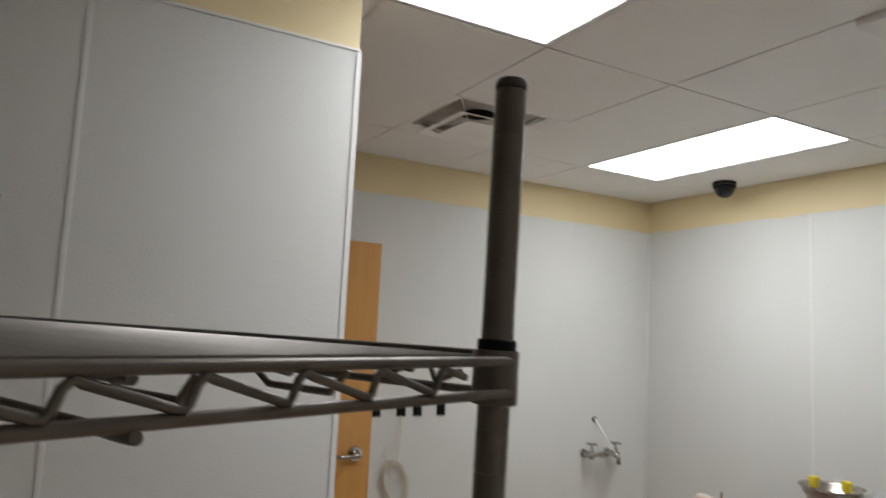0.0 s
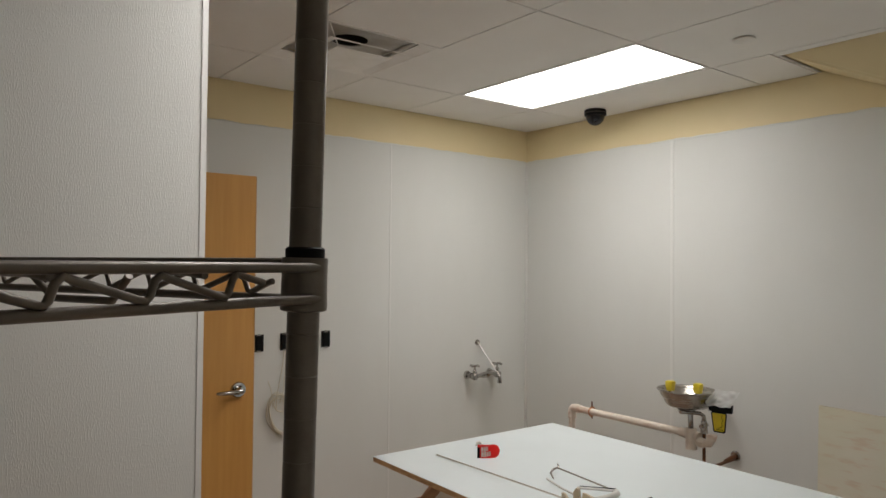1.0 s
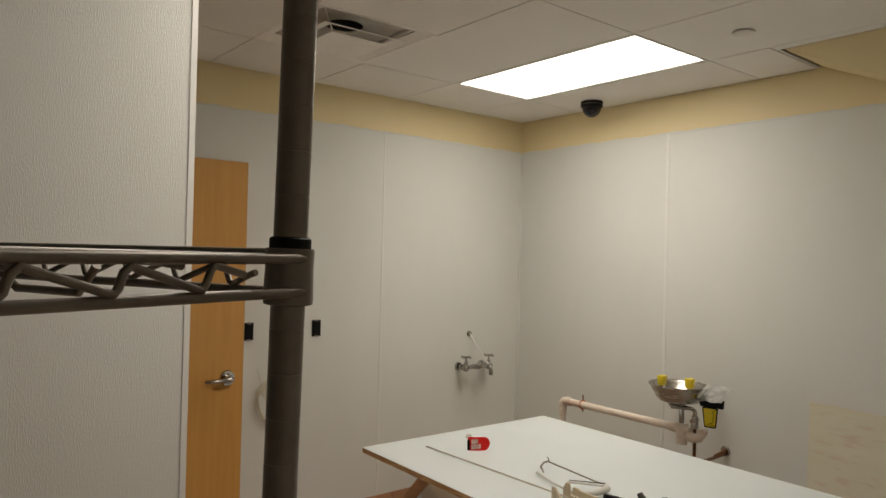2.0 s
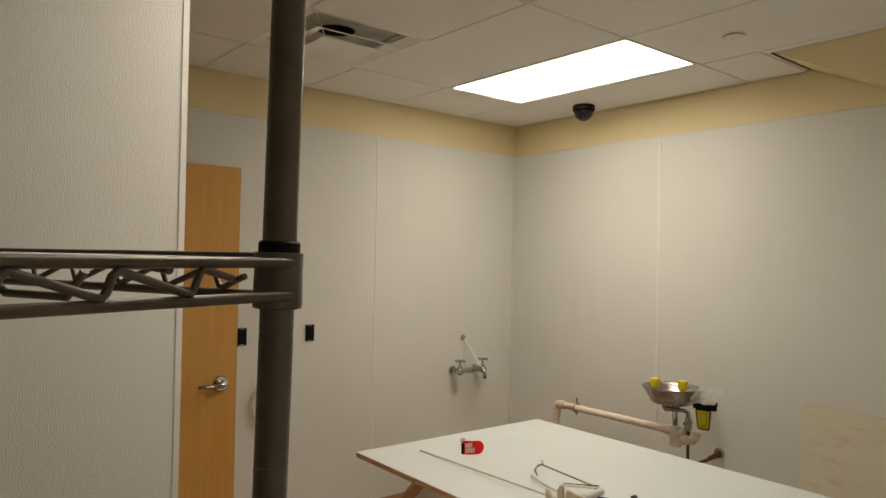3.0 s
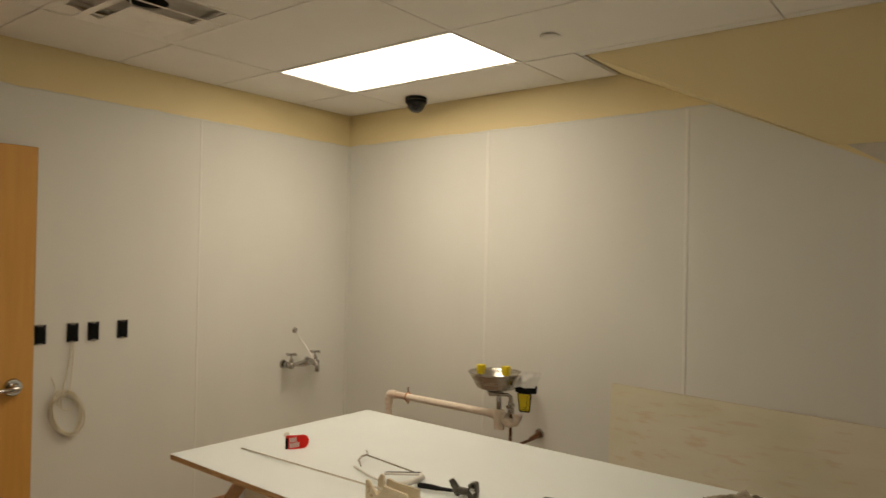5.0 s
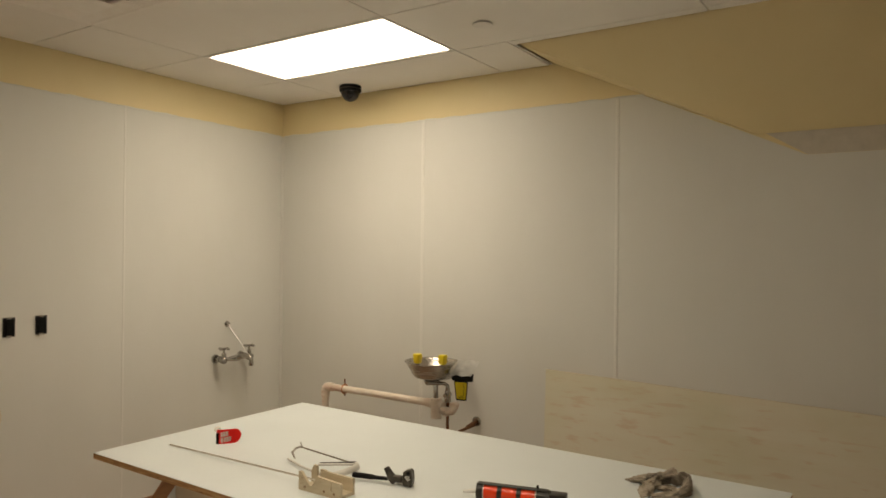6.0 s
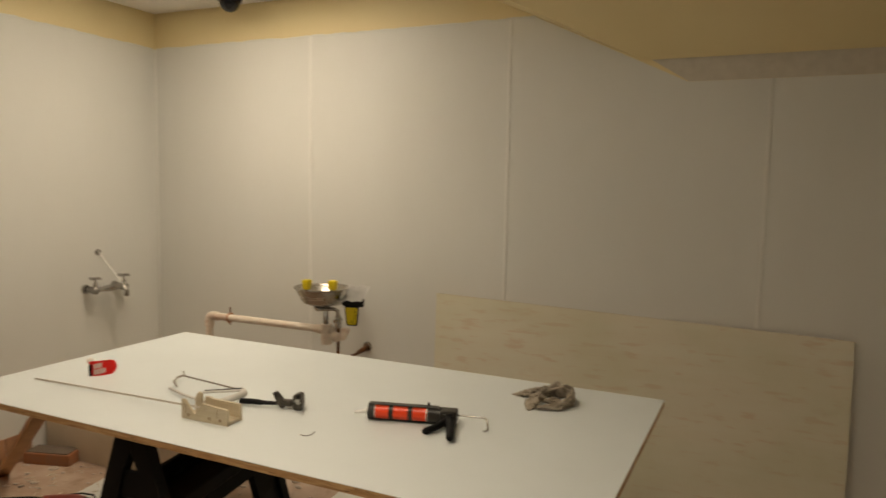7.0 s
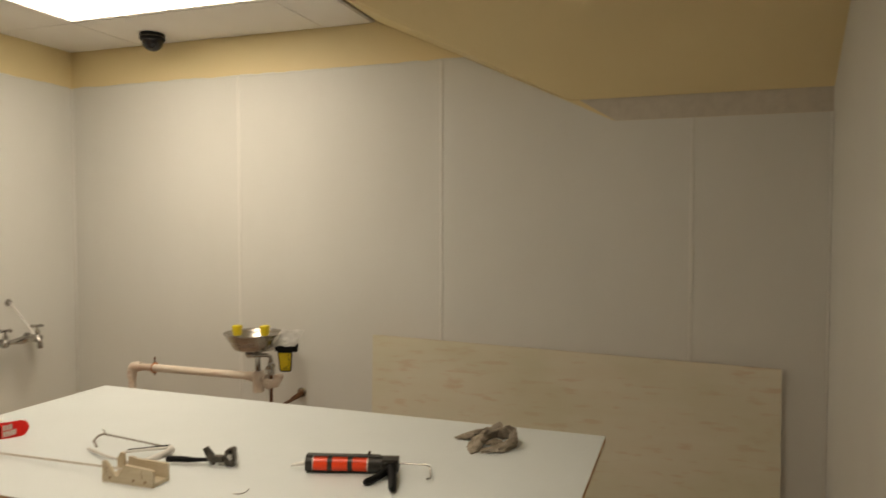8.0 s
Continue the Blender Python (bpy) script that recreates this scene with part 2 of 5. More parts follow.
streak(M_PLYEDGE, (0.62, 0.42, 0.21), 10.0, (1, 1, 12), 0.48, 0.60, 0.7)
streak(M_PLYEDGE, (0.10, 0.05, 0.025), 24.0, (1, 1, 10), 0.63, 0.70, 0.8)


# ---- mesh helpers ----
def box(bm, lo, hi, bevel=0.0, seg=1):
    m = Matrix.LocRotScale([(a + b) / 2 for a, b in zip(lo, hi)], None, [b - a for a, b in zip(lo, hi)])
    r = bmesh.ops.create_cube(bm, size=1.0, matrix=m)
    if bevel:
        edges = list({e for v in r["verts"] for e in v.link_edges})
        bmesh.ops.bevel(bm, geom=edges, offset=bevel, segments=seg, affect="EDGES", profile=0.5)
    return bm


def rod(bm, a, b, r0, r1=None, seg=14):
    a, b = Vector(a), Vector(b)
    d = b - a
    m = Matrix.Translation((a + b) / 2) @ d.to_track_quat("Z", "Y").to_matrix().to_4x4()
    bmesh.ops.create_cone(bm, cap_ends=True, segments=seg, radius1=r0, radius2=r0 if r1 is None else r1, depth=d.length, matrix=m)
    return bm


def tube(bm, pts, r, seg=8, closed=False):
    pts = [Vector(p) for p in pts]
    n = len(pts)
    rings = []
    up = Vector((0.13, 0.21, 0.97))
    for i, p in enumerate(pts):
        if closed:
            d = pts[(i + 1) % n] - pts[i - 1]
        else:
            d = pts[min(i + 1, n - 1)] - pts[max(i - 1, 0)]
        d.normalize()
        side = d.cross(up)
        if side.length < 1e-3:
            side = d.cross(Vector((1, 0, 0)))
        side.normalize()
        up = side.cross(d).normalized()
        ri = r[i] if isinstance(r, (list, tuple)) else r
        rings.append([bm.verts.new(p + ri * (math.cos(k * math.tau / seg) * side + math.sin(k * math.tau / seg) * up)) for k in range(seg)])
    for i in range(n if closed else n - 1):
        a, b = rings[i], rings[(i + 1) % n]
        for k in range(seg):
            bm.faces.new((a[k], a[(k + 1) % seg], b[(k + 1) % seg], b[k]))
    if not closed:
        bm.faces.new(rings[0][::-1])
        bm.faces.new(rings[-1])
    return bm


def lathe(bm, profile, centre=(0, 0, 0), seg=32, cap=True):
    """Turns (radius, height) pairs round the upright through centre."""
    c = Vector(centre)
    rings = []
    for r, z in profile:
        rings.append([bm.verts.new(c + Vector((r * math.cos(k * math.tau / seg), r * math.sin(k * math.tau / seg), z))) for k in range(seg)])
    for a, b in zip(rings, rings[1:]):
        for k in range(seg):
            bm.faces.new((a[k], a[(k + 1) % seg], b[(k + 1) % seg], b[k]))
    if cap:
        bm.faces.new(rings[0][::-1])
        bm.faces.new(rings[-1])
    return bm


def prism(bm, outline, way):
    """A solid from a flat outline of 3D points, pushed along way."""
    a = [bm.verts.new(p) for p in outline]
    b = [bm.verts.new(Vector(p) + Vector(way)) for p in outline]
    bm.faces.new(a[::-1])
    bm.faces.new(b)
    for i in range(len(a)):
        j = (i + 1) % len(a)
        bm.faces.new((a[i], a[j], b[j], b[i]))
    return bm


def mesh_of(name, bm, mat, smooth=None):
    bmesh.ops.recalc_face_normals(bm, faces=bm.faces)
    me = bpy.data.meshes.new(name)
    if smooth:
        for f in bm.faces:
            f.smooth = True
        for e in bm.edges:
            if len(e.link_faces) == 2 and e.calc_face_angle() > radians(smooth):
                e.smooth = False
    bm.to_mesh(me)
    bm.free()
    me.materials.append(mat)
    return me


def part(name, bm, mat, parent=None, label="", smooth=None):
    ob = new(name, mesh_of(name, bm, mat, smooth))
    if parent:
        ob.parent = parent
    if label:
        ob["label"] = label
    return ob


def thing(name, label, category, at=None, group="", kind=""):
    ob = new(name)
    ob.empty_display_size = 0.05
    if at is not None:
        ob.matrix_world = at if isinstance(at, Matrix) else pose(*at)
    return tagged(ob, label, category, group, kind)


def structure(name, bm, mat, label, category="wall", smooth=None):
    return tagged(part(name, bm, mat, None, "", smooth), label, category, "", "structure")


def bm_():
    return bmesh.new()


# ---- the room: floor, walls, soffit, ceiling ----
SOUTH, EAST, SLAB = -6.0, 4.25, 2.95
floor = structure("floor", box(bm_(), (-0.12, SOUTH - 0.12, -0.1), (EAST + 0.12, 0.12, 0)), M_FLOOR,
                  "bare floor covered in pale building dust and grit", "floor")
wall_north = structure("wall_north", box(bm_(), (-0.12, 0, 0), (EAST + 0.12, 0.12, SLAB)), M_YELLOW,
                       "yellow painted wall clad in white plastic panels")
wall_west = structure("wall_west", box(bm_(), (-0.12, SOUTH, 0), (0, 0, SLAB)), M_YELLOW,
                      "yellow painted wall clad in white plastic panels")
wall_east = structure("wall_east", box(bm_(), (EAST, SOUTH, 0), (EAST + 0.12, 0, SLAB)), M_YELLOW,
                      "shaded side wall clad in white plastic panels")
wall_south = structure("wall_south", box(bm_(), (-0.12, SOUTH - 0.12, 0), (EAST + 0.12, SOUTH, SLAB)), M_FRP,
                       "plain white panelled end wall")
PX, PY = 1.87, -3.023      # face and free end of the partition
partition = structure("wall_partition", box(bm_(), (PX - 0.13, SOUTH, 0), (PX - 0.003, PY - 0.003, SLAB)), M_YELLOW,
                      "yellow partition wall clad in white textured panels")
slab = structure("ceiling_slab", box(bm_(), (-0.12, SOUTH - 0.12, SLAB), (EAST + 0.12, 0.12, SLAB + 0.1)), M_SLAB,
                 "dark concrete slab above the hung ceiling", "ceiling")

# boxed-in soffit with one long sloping face and a hipped end
SX, SY, SZ, SD = 2.097, -0.432, 2.160, 3.130
bm = bm_()
a, b_, c_, d_, e_ = [bm.verts.new(p) for p in ((SX, SY, CEIL), (EAST, SY, CEIL), (EAST, -0.002, SZ), (SD, -0.002, SZ), (SX, -0.002, CEIL))]
f_, g_, h_, i_ = [bm.verts.new(p) for p in ((SX, SY, SLAB - 0.01), (EAST, SY, SLAB - 0.01), (EAST, -0.002, SLAB - 0.01), (SX, -0.002, SLAB - 0.01))]
for q in ((a, b_, c_, d_), (a, d_, e_), (a, f_, g_, b_), (b_, g_, h_, c_), (c_, h_, i_, e_, d_), (e_, i_, f_, a), (f_, i_, h_, g_)):
    bm.faces.new(q)
bmesh.ops.bevel(bm, geom=[e for e in bm.edges if {v for v in e.verts} == {c_, d_}], offset=0.010, segments=3, affect="EDGES")
hip = [e for e in bm.edges if a in e.verts and e.other_vert(a).co.z < 2.4 and e.other_vert(a).co.x < 3.5]
bmesh.ops.bevel(bm, geom=hip, offset=0.014, segments=4, affect="EDGES")
soffit = structure("soffit", bm, M_YELLOW, "yellow painted sloping soffit in the ceiling corner", "soffit", smooth=30)


def panel_x(parent, x0, x1, y, z0, z1, cut=None):
    """One white panel on a wall that runs along x; y is the wall's face."""
    if cut:
        bm = prism(bm_(), [(p, y, q) for p, q in cut], (0, -0.003, 0))
    else:
        bm = box(bm_(), (x0 + 0.002, y - 0.003, z0), (x1 - 0.002, y, z1))
    return part("panel", bm, M_FRP, parent)


def panel_y(parent, y0, y1, x, z0, z1, side=1):
    bm = box(bm_(), (min(x, x + 0.003 * side), y0 + 0.002, z0), (max(x, x + 0.003 * side), y1 - 0.002, z1))
    return part("panel", bm, M_FRP, parent)


def bar_x(parent, x, y, z0, z1):
    bm = box(bm_(), (x - 0.010, y - 0.0056, z0), (x + 0.010, y - 0.0032, z1), 0.0018, 3)
    return part("divider_bar", bm, M_BAR, parent, smooth=40)


def bar_y(parent, y, x, z0, z1, side=1):
    lo, hi = sorted((x + 0.0032 * side, x + 0.0055 * side))
    return part("divider_bar", box(bm_(), (lo, y - 0.006, z0), (hi, y + 0.006, z1), 0.0010), M_VINYL, parent)


# north wall panels: the third follows the soffit's slope, then drops to a lower line
LOW = 2.06
panel_x(wall_north, 0, 1.222, 0, 0.0, FRP)
panel_x(wall_north, 1.222, 2.447, 0, 0.0, FRP)
panel_x(wall_north, 0, 0, 0, 0, 0, cut=[(2.449, 0.0), (3.668, 0.0), (3.668, LOW), (3.32, LOW), (2.59, FRP - 0.004), (2.449, FRP)])
panel_x(wall_north, 3.672, EAST, 0, 0.0, LOW)
part("soffit_strip", prism(bm_(), [(SD + 0.02, 0, SZ + 0.01), (EAST, 0, SZ + 0.01), (EAST, 0, LOW + 0.001), (3.322, 0, LOW + 0.001)], (0, -0.0015, 0)), M_STRIP, wall_north, "brownish strip between the soffit and the lower panels, darker than the panels")
bar_x(wall_north, 1.222, 0, 0.0, FRP)
bar_x(wall_north, 2.447, 0, 0.0, FRP)
bar_x(wall_north, 3.670, 0, 0.0, LOW)
part("corner_trim", box(bm_(), (0.0035, -0.017, 0), (0.017, -0.0035, FRP), 0.004, 2), M_BAR, wall_north, smooth=40)
part("corner_trim", box(bm_(), (EAST - 0.015, -0.015, 0), (EAST - 0.0035, -0.0035, LOW), 0.004, 2), M_BAR, wall_north, smooth=40)
# west wall
WEST = [0, -1.205, -2.43, -3.65, -4.87, SOUTH]
for y1, y0 in zip(WEST, WEST[1:]):
    panel_y(wall_west, y0, y1, 0, 0.0, FRP)
for y in WEST[1:-1]:
    bar_y(wall_west, y, 0, 0.0, FRP)
# east wall
for y1, y0 in zip(WEST, WEST[1:]):
    panel_y(wall_east, y0, y1, EAST, 0.0, CEIL - 0.003, -1)
    if y1:
        bar_y(wall_east, y1, EAST, 0.0, CEIL - 0.003, -1)
# partition: panels, a seam bar, a cap along the top and a corner guard at the free end
PART = [PY, -3.679, -4.9, SOUTH]
for y1, y0 in zip(PART, PART[1:]):
    panel_y(partition, y0, y1, PX - 0.003, 0.0, FRP)
for y in PART[1:-1]:
    bar_y(partition, y, PX - 0.003, 0.0, FRP)
part("panel", box(bm_(), (PX - 0.13, PY - 0.003, 0), (PX - 0.004, PY, FRP)), M_FRP, partition)
part("corner_guard", prism(bm_(), [(PX + 0.003, PY - 0.012, 0), (PX + 0.003, PY + 0.003, 0), (PX - 0.03, PY + 0.003, 0),
     (PX - 0.03, PY + 0.0005, 0), (PX + 0.0005, PY + 0.0005, 0), (PX + 0.0005, PY - 0.012, 0)], (0, 0, FRP + 0.004)), M_VINYL, partition)
part("cap_trim", box(bm_(), (PX - 0.002, SOUTH, FRP), (PX + 0.004, PY, FRP + 0.008), 0.001), M_VINYL, partition)



def caulk(parent, a, b, out, seed):
    """An uneven bead of white caulk along a panel's top edge."""
    a, b, out = Vector(a), Vector(b), Vector(out)
    n = int((b - a).length / 0.02)
    bm = bm_()
    rows = []
    for i in range(n + 1):
        p = a.lerp(b, i / n)
        w = 0.006 + 0.007 * noise.noise(Vector((p.x * 9, p.y * 9, seed))) + 0.003 * noise.noise(Vector((p.x * 40, p.y * 40, seed)))
        rows.append([bm.verts.new(p + out * 0.0036 + Vector((0, 0, -0.008))), bm.verts.new(p + out * 0.0050), bm.verts.new(p + out * 0.0030 + Vector((0, 0, 0.6 * max(w, 0.001)))), bm.verts.new(p + out * 0.0006 + Vector((0, 0, max(w, 0.0015)))), bm.verts.new(p + out * 0.0002 + Vector((0, 0, -0.008)))])
    for r, s in zip(rows, rows[1:]):
        for k in range(5):
            bm.faces.new((r[k], r[(k + 1) % 5], s[(k + 1) % 5], s[k]))
    bm.faces.new(rows[0][::-1])
    bm.faces.new(rows[-1])
    return part("caulk_bead", bm, M_FRP, parent, "uneven white caulk line", smooth=60)


caulk(wall_north, (0.02, 0, FRP), (2.585, 0, FRP), (0, -1, 0), 1.3)
caulk(wall_west, (0, -3.2, FRP), (0, -0.02, FRP), (1, 0, 0), 5.1)

# hung ceiling: tiles with a recessed grid between them, all in one mesh
GX = [0.0, 0.55, 1.77, 2.99, EAST]
GY = [0.0, -0.50, -1.11, -1.715, -2.315, -2.92, -3.56, -4.17, -4.78, -5.39, SOUTH]
cells = []
for i in range(4):
    for j in range(10):
        x0, x1, y1, y0 = GX[i], GX[i + 1], GY[j], GY[j + 1]
        if (i, j) in ((1, 1), (2, 4)):
            continue
        if (i, j) == (1, 3):
            x0 = 1.16
        if (i, j) == (2, 2):
            x1 = 2.455
        if j == 0 and i >= 2:
            if i == 2:
                cells.append((1.77, 2.062, y0, y1))
                x0 = 2.062
            y1 = SY - 0.003
        cells.append((x0, x1, y0, y1))
bm = bm_()
G = 0.0035
for x0, x1, y0, y1 in cells:
    box(bm, (x0 + G, y0 + G, CEIL), (x1 - G, y1 - G, CEIL + 0.018))
ceiling = structure("ceiling", bm, M_TILE, "white mineral tiles in a lay-in ceiling grid", "ceiling")
bm = bm_()
for x in GX[1:-1] + [1.165, 2.450]:
    ya, yb = {1.165: (-2.315, -1.715), 2.450: (-1.715, -1.11)}.get(x, (SOUTH, 0.0 if x < 2 else SY))
    box(bm, (x - 0.012, ya, CEIL + 0.019), (x + 0.012, yb, CEIL + 0.024))
for y in GY[1:-1]:
    box(bm, (0, y - 0.012, CEIL + 0.0245), (EAST, y + 0.012, CEIL + 0.028))
structure("ceiling_grid", bm, M_TEE, "grey steel tee grid between the ceiling tiles", "ceiling grid")
# painted angle that ends the tiles at the soffit, with an open slot beside it
bm = prism(bm_(), [(2.062, SY - 0.003, CEIL + 0.004), (2.078, SY - 0.003, CEIL + 0.001), (2.078, SY - 0.003, CEIL + 0.003), (2.062, SY - 0.003, CEIL + 0.006)], (0, -SY, 0))
structure("ceiling_trim", bm, M_WHITE_METAL, "painted steel angle at the end of the ceiling tiles", "trim")


# ---- ceiling fixtures ----
def troffer(x0, x1, y0, y1, watts):
    """Recessed lay-in light: steel frame and a glowing lens."""
    t = thing("ceiling_light", "lit white lay-in troffer with a flat lens in the ceiling grid", "ceiling light", ((x0 + x1) / 2, (y0 + y1) / 2, CEIL), "ceiling lights")
    w, d = (x1 - x0) / 2 - 0.004, (y1 - y0) / 2 - 0.004
    bm = bm_()
    f, g = 0.014, 0.026
    for lo, hi in (((-w, -d, 0), (w, -d + g, 0.02)), ((-w, d - g, 0), (w, d, 0.02)), ((-w, -d + g, 0), (-w + f, d - g, 0.02)), ((w - f, -d + g, 0), (w, d - g, 0.02))):
        box(bm, lo, hi)
    part("frame", bm, M_WHITE_METAL, t)
    part("diffuser", box(bm_(), (-w + f, -d + g, 0.006), (w - f, d - g, 0.012)), M_LAMP, t, "glowing white acrylic lens")
    part("housing", box(bm_(), (-w + 0.01, -d + 0.01, 0.021), (w - 0.01, d - 0.01, 0.11)), M_WHITE_METAL, t)
    lamp = bpy.data.lights.new("lamp", "AREA")
    lamp.shape, lamp.size, lamp.size_y, lamp.energy, lamp.color = "RECTANGLE", 2 * (w - f), 2 * (d - g), watts, (1.0, 0.93, 0.82)
    lamp.spread = radians(LAMP_SPREAD)
    lo_ = new("lamp", lamp)
    lo_.parent, lo_.location = t, (0, 0, 0.004)
    return t


troffer(0.55, 1.77, -1.11, -0.50, LAMP_WATTS)
troffer(1.77, 2.99, -2.92, -2.31, LAMP_WATTS)


def ring(bm, r0, z0, r1, z1, thick=0.0015):
    """A square sloping louvre from half-width r0 at z0 to r1 at z1."""
    def loop(r, z):
        return [bm.verts.new((sx * r, sy * r, z)) for sx, sy in ((-1, -1), (1, -1), (1, 1), (-1, 1))]
    a, b, c, d = loop(r0, z0), loop(r1, z1), loop(r1, z1 + thick), loop(r0, z0 + thick)
    for p, q in ((a, b), (b, c), (c, d), (d, a)):
        for k in range(4):
            bm.faces.new((p[k], p[(k + 1) % 4], q[(k + 1) % 4], q[k]))
    return bm


vent = thing("ceiling_diffuser", "dusty white square air diffuser with hanging stepped plates", "air vent", (0.857, -2.015, CEIL))
part("frame", ring(bm_(), 0.302, -0.001, 0.286, 0.000, 0.004), M_VENT, vent)
part("louvre", ring(bm_(), 0.286, 0.001, 0.232, 0.020), M_VENT, vent)
part("louvre", ring(bm_(), 0.215, -0.031, 0.158, -0.015), M_VENT, vent)
part("centre_plate", ring(bm_(), 0.142, -0.040, 0.004, -0.032, 0.002), M_VENT, vent)
bm = bm_()
hole = []
for z in (0.050, 0.054):
    for radius in (0.086, None):
        loop = []
        for k in range(40):
            ca, sa = math.cos(k * math.tau / 40), math.sin(k * math.tau / 40)
            q = radius or 0.240 / max(abs(ca), abs(sa))
            loop.append(bm.verts.new((q * ca, q * sa, z)))
        hole.append(loop)
for p, q in ((hole[0], hole[1]), (hole[1], hole[3]), (hole[3], hole[2]), (hole[2], hole[0])):
    for k in range(40):
        bm.faces.new((p[k], p[(k + 1) % 40], q[(k + 1) % 40], q[k]))
part("backpan", bm, M_DUST_METAL, vent, "stained sheet metal back pan")
bm = bm_()
for lo, hi in (((-0.243, -0.243, 0.033), (-0.240, 0.243, 0.060)), ((0.240, -0.243, 0.033), (0.243, 0.243, 0.060)), ((-0.240, -0.243, 0.033), (0.240, -0.240, 0.060)), ((-0.240, 0.240, 0.033), (0.240, 0.243, 0.060))):
    box(bm, lo, hi)
part("plenum_box", bm, M_VENT, vent)
part("duct", lathe(lathe(bm_(), [(0.0880, 0.0542), (0.0880, 0.300)], seg=32, cap=False), [(0.0885, 0.296), (0.0885, 0.300)], seg=32), M_SLAB, vent, "dark round duct above the pan")
for sx, sy in ((-1, -1), (1, -1), (1, 1), (-1, 1)):
    part("hanger", prism(bm_(), [(sx * 0.13, sy * 0.13, -0.034), (sx * 0.135, sy * 0.135, -0.034), (sx * 0.236, sy * 0.236, 0.030), (sx * 0.236, sy * 0.236, 0.038), (sx * 0.13, sy * 0.13, -0.026)], (0.002 * sy, -0.002 * sx, 0)), M_VENT, vent)

grille = thing("return_grille", "white return air grille with dark slots set in the ceiling", "air vent", (2.7225, -1.415, CEIL))
GW, GD, IW, ID = 0.2620, 0.300, 0.115, 0.150      # outer and slot half-sizes
bm = bm_()
for lo, hi in (((-GW, -GD, -0.024), (GW, -ID, 0.004)), ((-GW, ID, -0.024), (GW, GD, 0.004)), ((-GW, -ID, -0.024), (-IW, ID, 0.004)), ((IW, -ID, -0.024), (GW, ID, 0.004))):
    box(bm, lo, hi)
part("frame", bm, M_WHITE_METAL, grille)
# near-black sheet that gives the slots their shade
part("backing", box(bm_(), (-IW, -ID, 0.020), (IW, ID, 0.024)), M_RECESS_SHADE, grille)
slat = mesh_of("slat", box(bm_(), (-IW, -0.0012, -0.013), (IW, 0.0012, 0.013)), M_WHITE_METAL)
for k in range(12):
    s = new("slat", slat)
    s.parent, s.location, s.rotation_euler = grille, (0, -0.137 + 0.025 * k, -0.008), (radians(-38), 0, 0)

dome = thing("dome_camera", "black security dome camera fixed to the ceiling", "security camera", (0.80, -0.20, CEIL))
part("base", lathe(bm_(), [(0.062, 0.0), (0.068, -0.004), (0.068, -0.034), (0.062, -0.040)], seg=36), M_BLACK, dome, smooth=40)
part("bubble", lathe(bm_(), [(0.058 * math.cos(a), -0.040 - 0.058 * math.sin(a)) for a in [k * math.pi / 2 / 9 for k in range(9)]] + [(0.003, -0.098)], seg=32), M_GLOSS_BLACK, dome, "glossy tinted dome", smooth=60)
part("trim_ring", lathe(bm_(), [(0.0685, -0.018), (0.0685, -0.024)], seg=36), M_CAST, dome)

sprinkler = thing("sprinkler_cover", "round white concealed sprinkler cover on a ceiling tile", "sprinkler", (2.10, -0.80, CEIL))
part("cover_plate", lathe(bm_(), [(0.044, -0.0050), (0.046, -0.0058), (0.045, -0.010), (0.040, -0.012)], seg=32), M_WHITE_METAL, sprinkler, smooth=40)
part("collar", lathe(bm_(), [(0.036, -0.0005), (0.036, -0.0048)], seg=28), M_WHITE_METAL, sprinkler)

# ---- west wall: open door, boxes, cable, faucet ----
door = thing("door_1", "orange maple veneer door standing open against the wall", "door", (0.0, -2.115, 0.0), kind="structure")
part("leaf", box(bm_(), (0.022, -0.905, 0.012), (0.064, -0.004, 2.122), 0.0015), M_DOOR, door)
part("edge_band", box(bm_(), (0.022, -0.0035, 0.012), (0.064, 0.0, 2.122), 0.001), M_DOOR_EDGE, door, "pale edge lipping")
part("latch_plate", box(bm_(), (0.030, 0.0002, 0.955), (0.056, 0.0022, 1.010)), M_STEEL, door)
lever = part("door_handle", rod(bm_(), (0.064, -0.088, 0.983), (0.076, -0.088, 0.983), 0.042, 0.037, 32), M_CHROME, door, "chrome lever handle", smooth=40)
bm = rod(bm_(), (0.076, -0.088, 0.983), (0.116, -0.088, 0.983), 0.024, 0.019, 24)
tube(bm, [(0.112, -0.076, 0.982), (0.122, -0.092, 0.982), (0.122, -0.125, 0.981), (0.116, -0.170, 0.979), (0.104, -0.205, 0.978), (0.098, -0.216, 0.978)], [0.012, 0.014, 0.013, 0.0115, 0.010, 0.006], 14)
part("lever", bm, M_CHROME, lever, smooth=50)
part("keyhole", rod(bm_(), (0.114, -0.088, 0.983), (0.129, -0.088, 0.983), 0.014, 0.0125, 20), M_STEEL, lever, smooth=40)
part("hinge", rod(bm_(), (0.043, -0.909, 0.30), (0.043, -0.909, 0.40), 0.006), M_STEEL, door)
part("hinge", rod(bm_(), (0.043, -0.909, 1.75), (0.043, -0.909, 1.85), 0.006), M_STEEL, door)


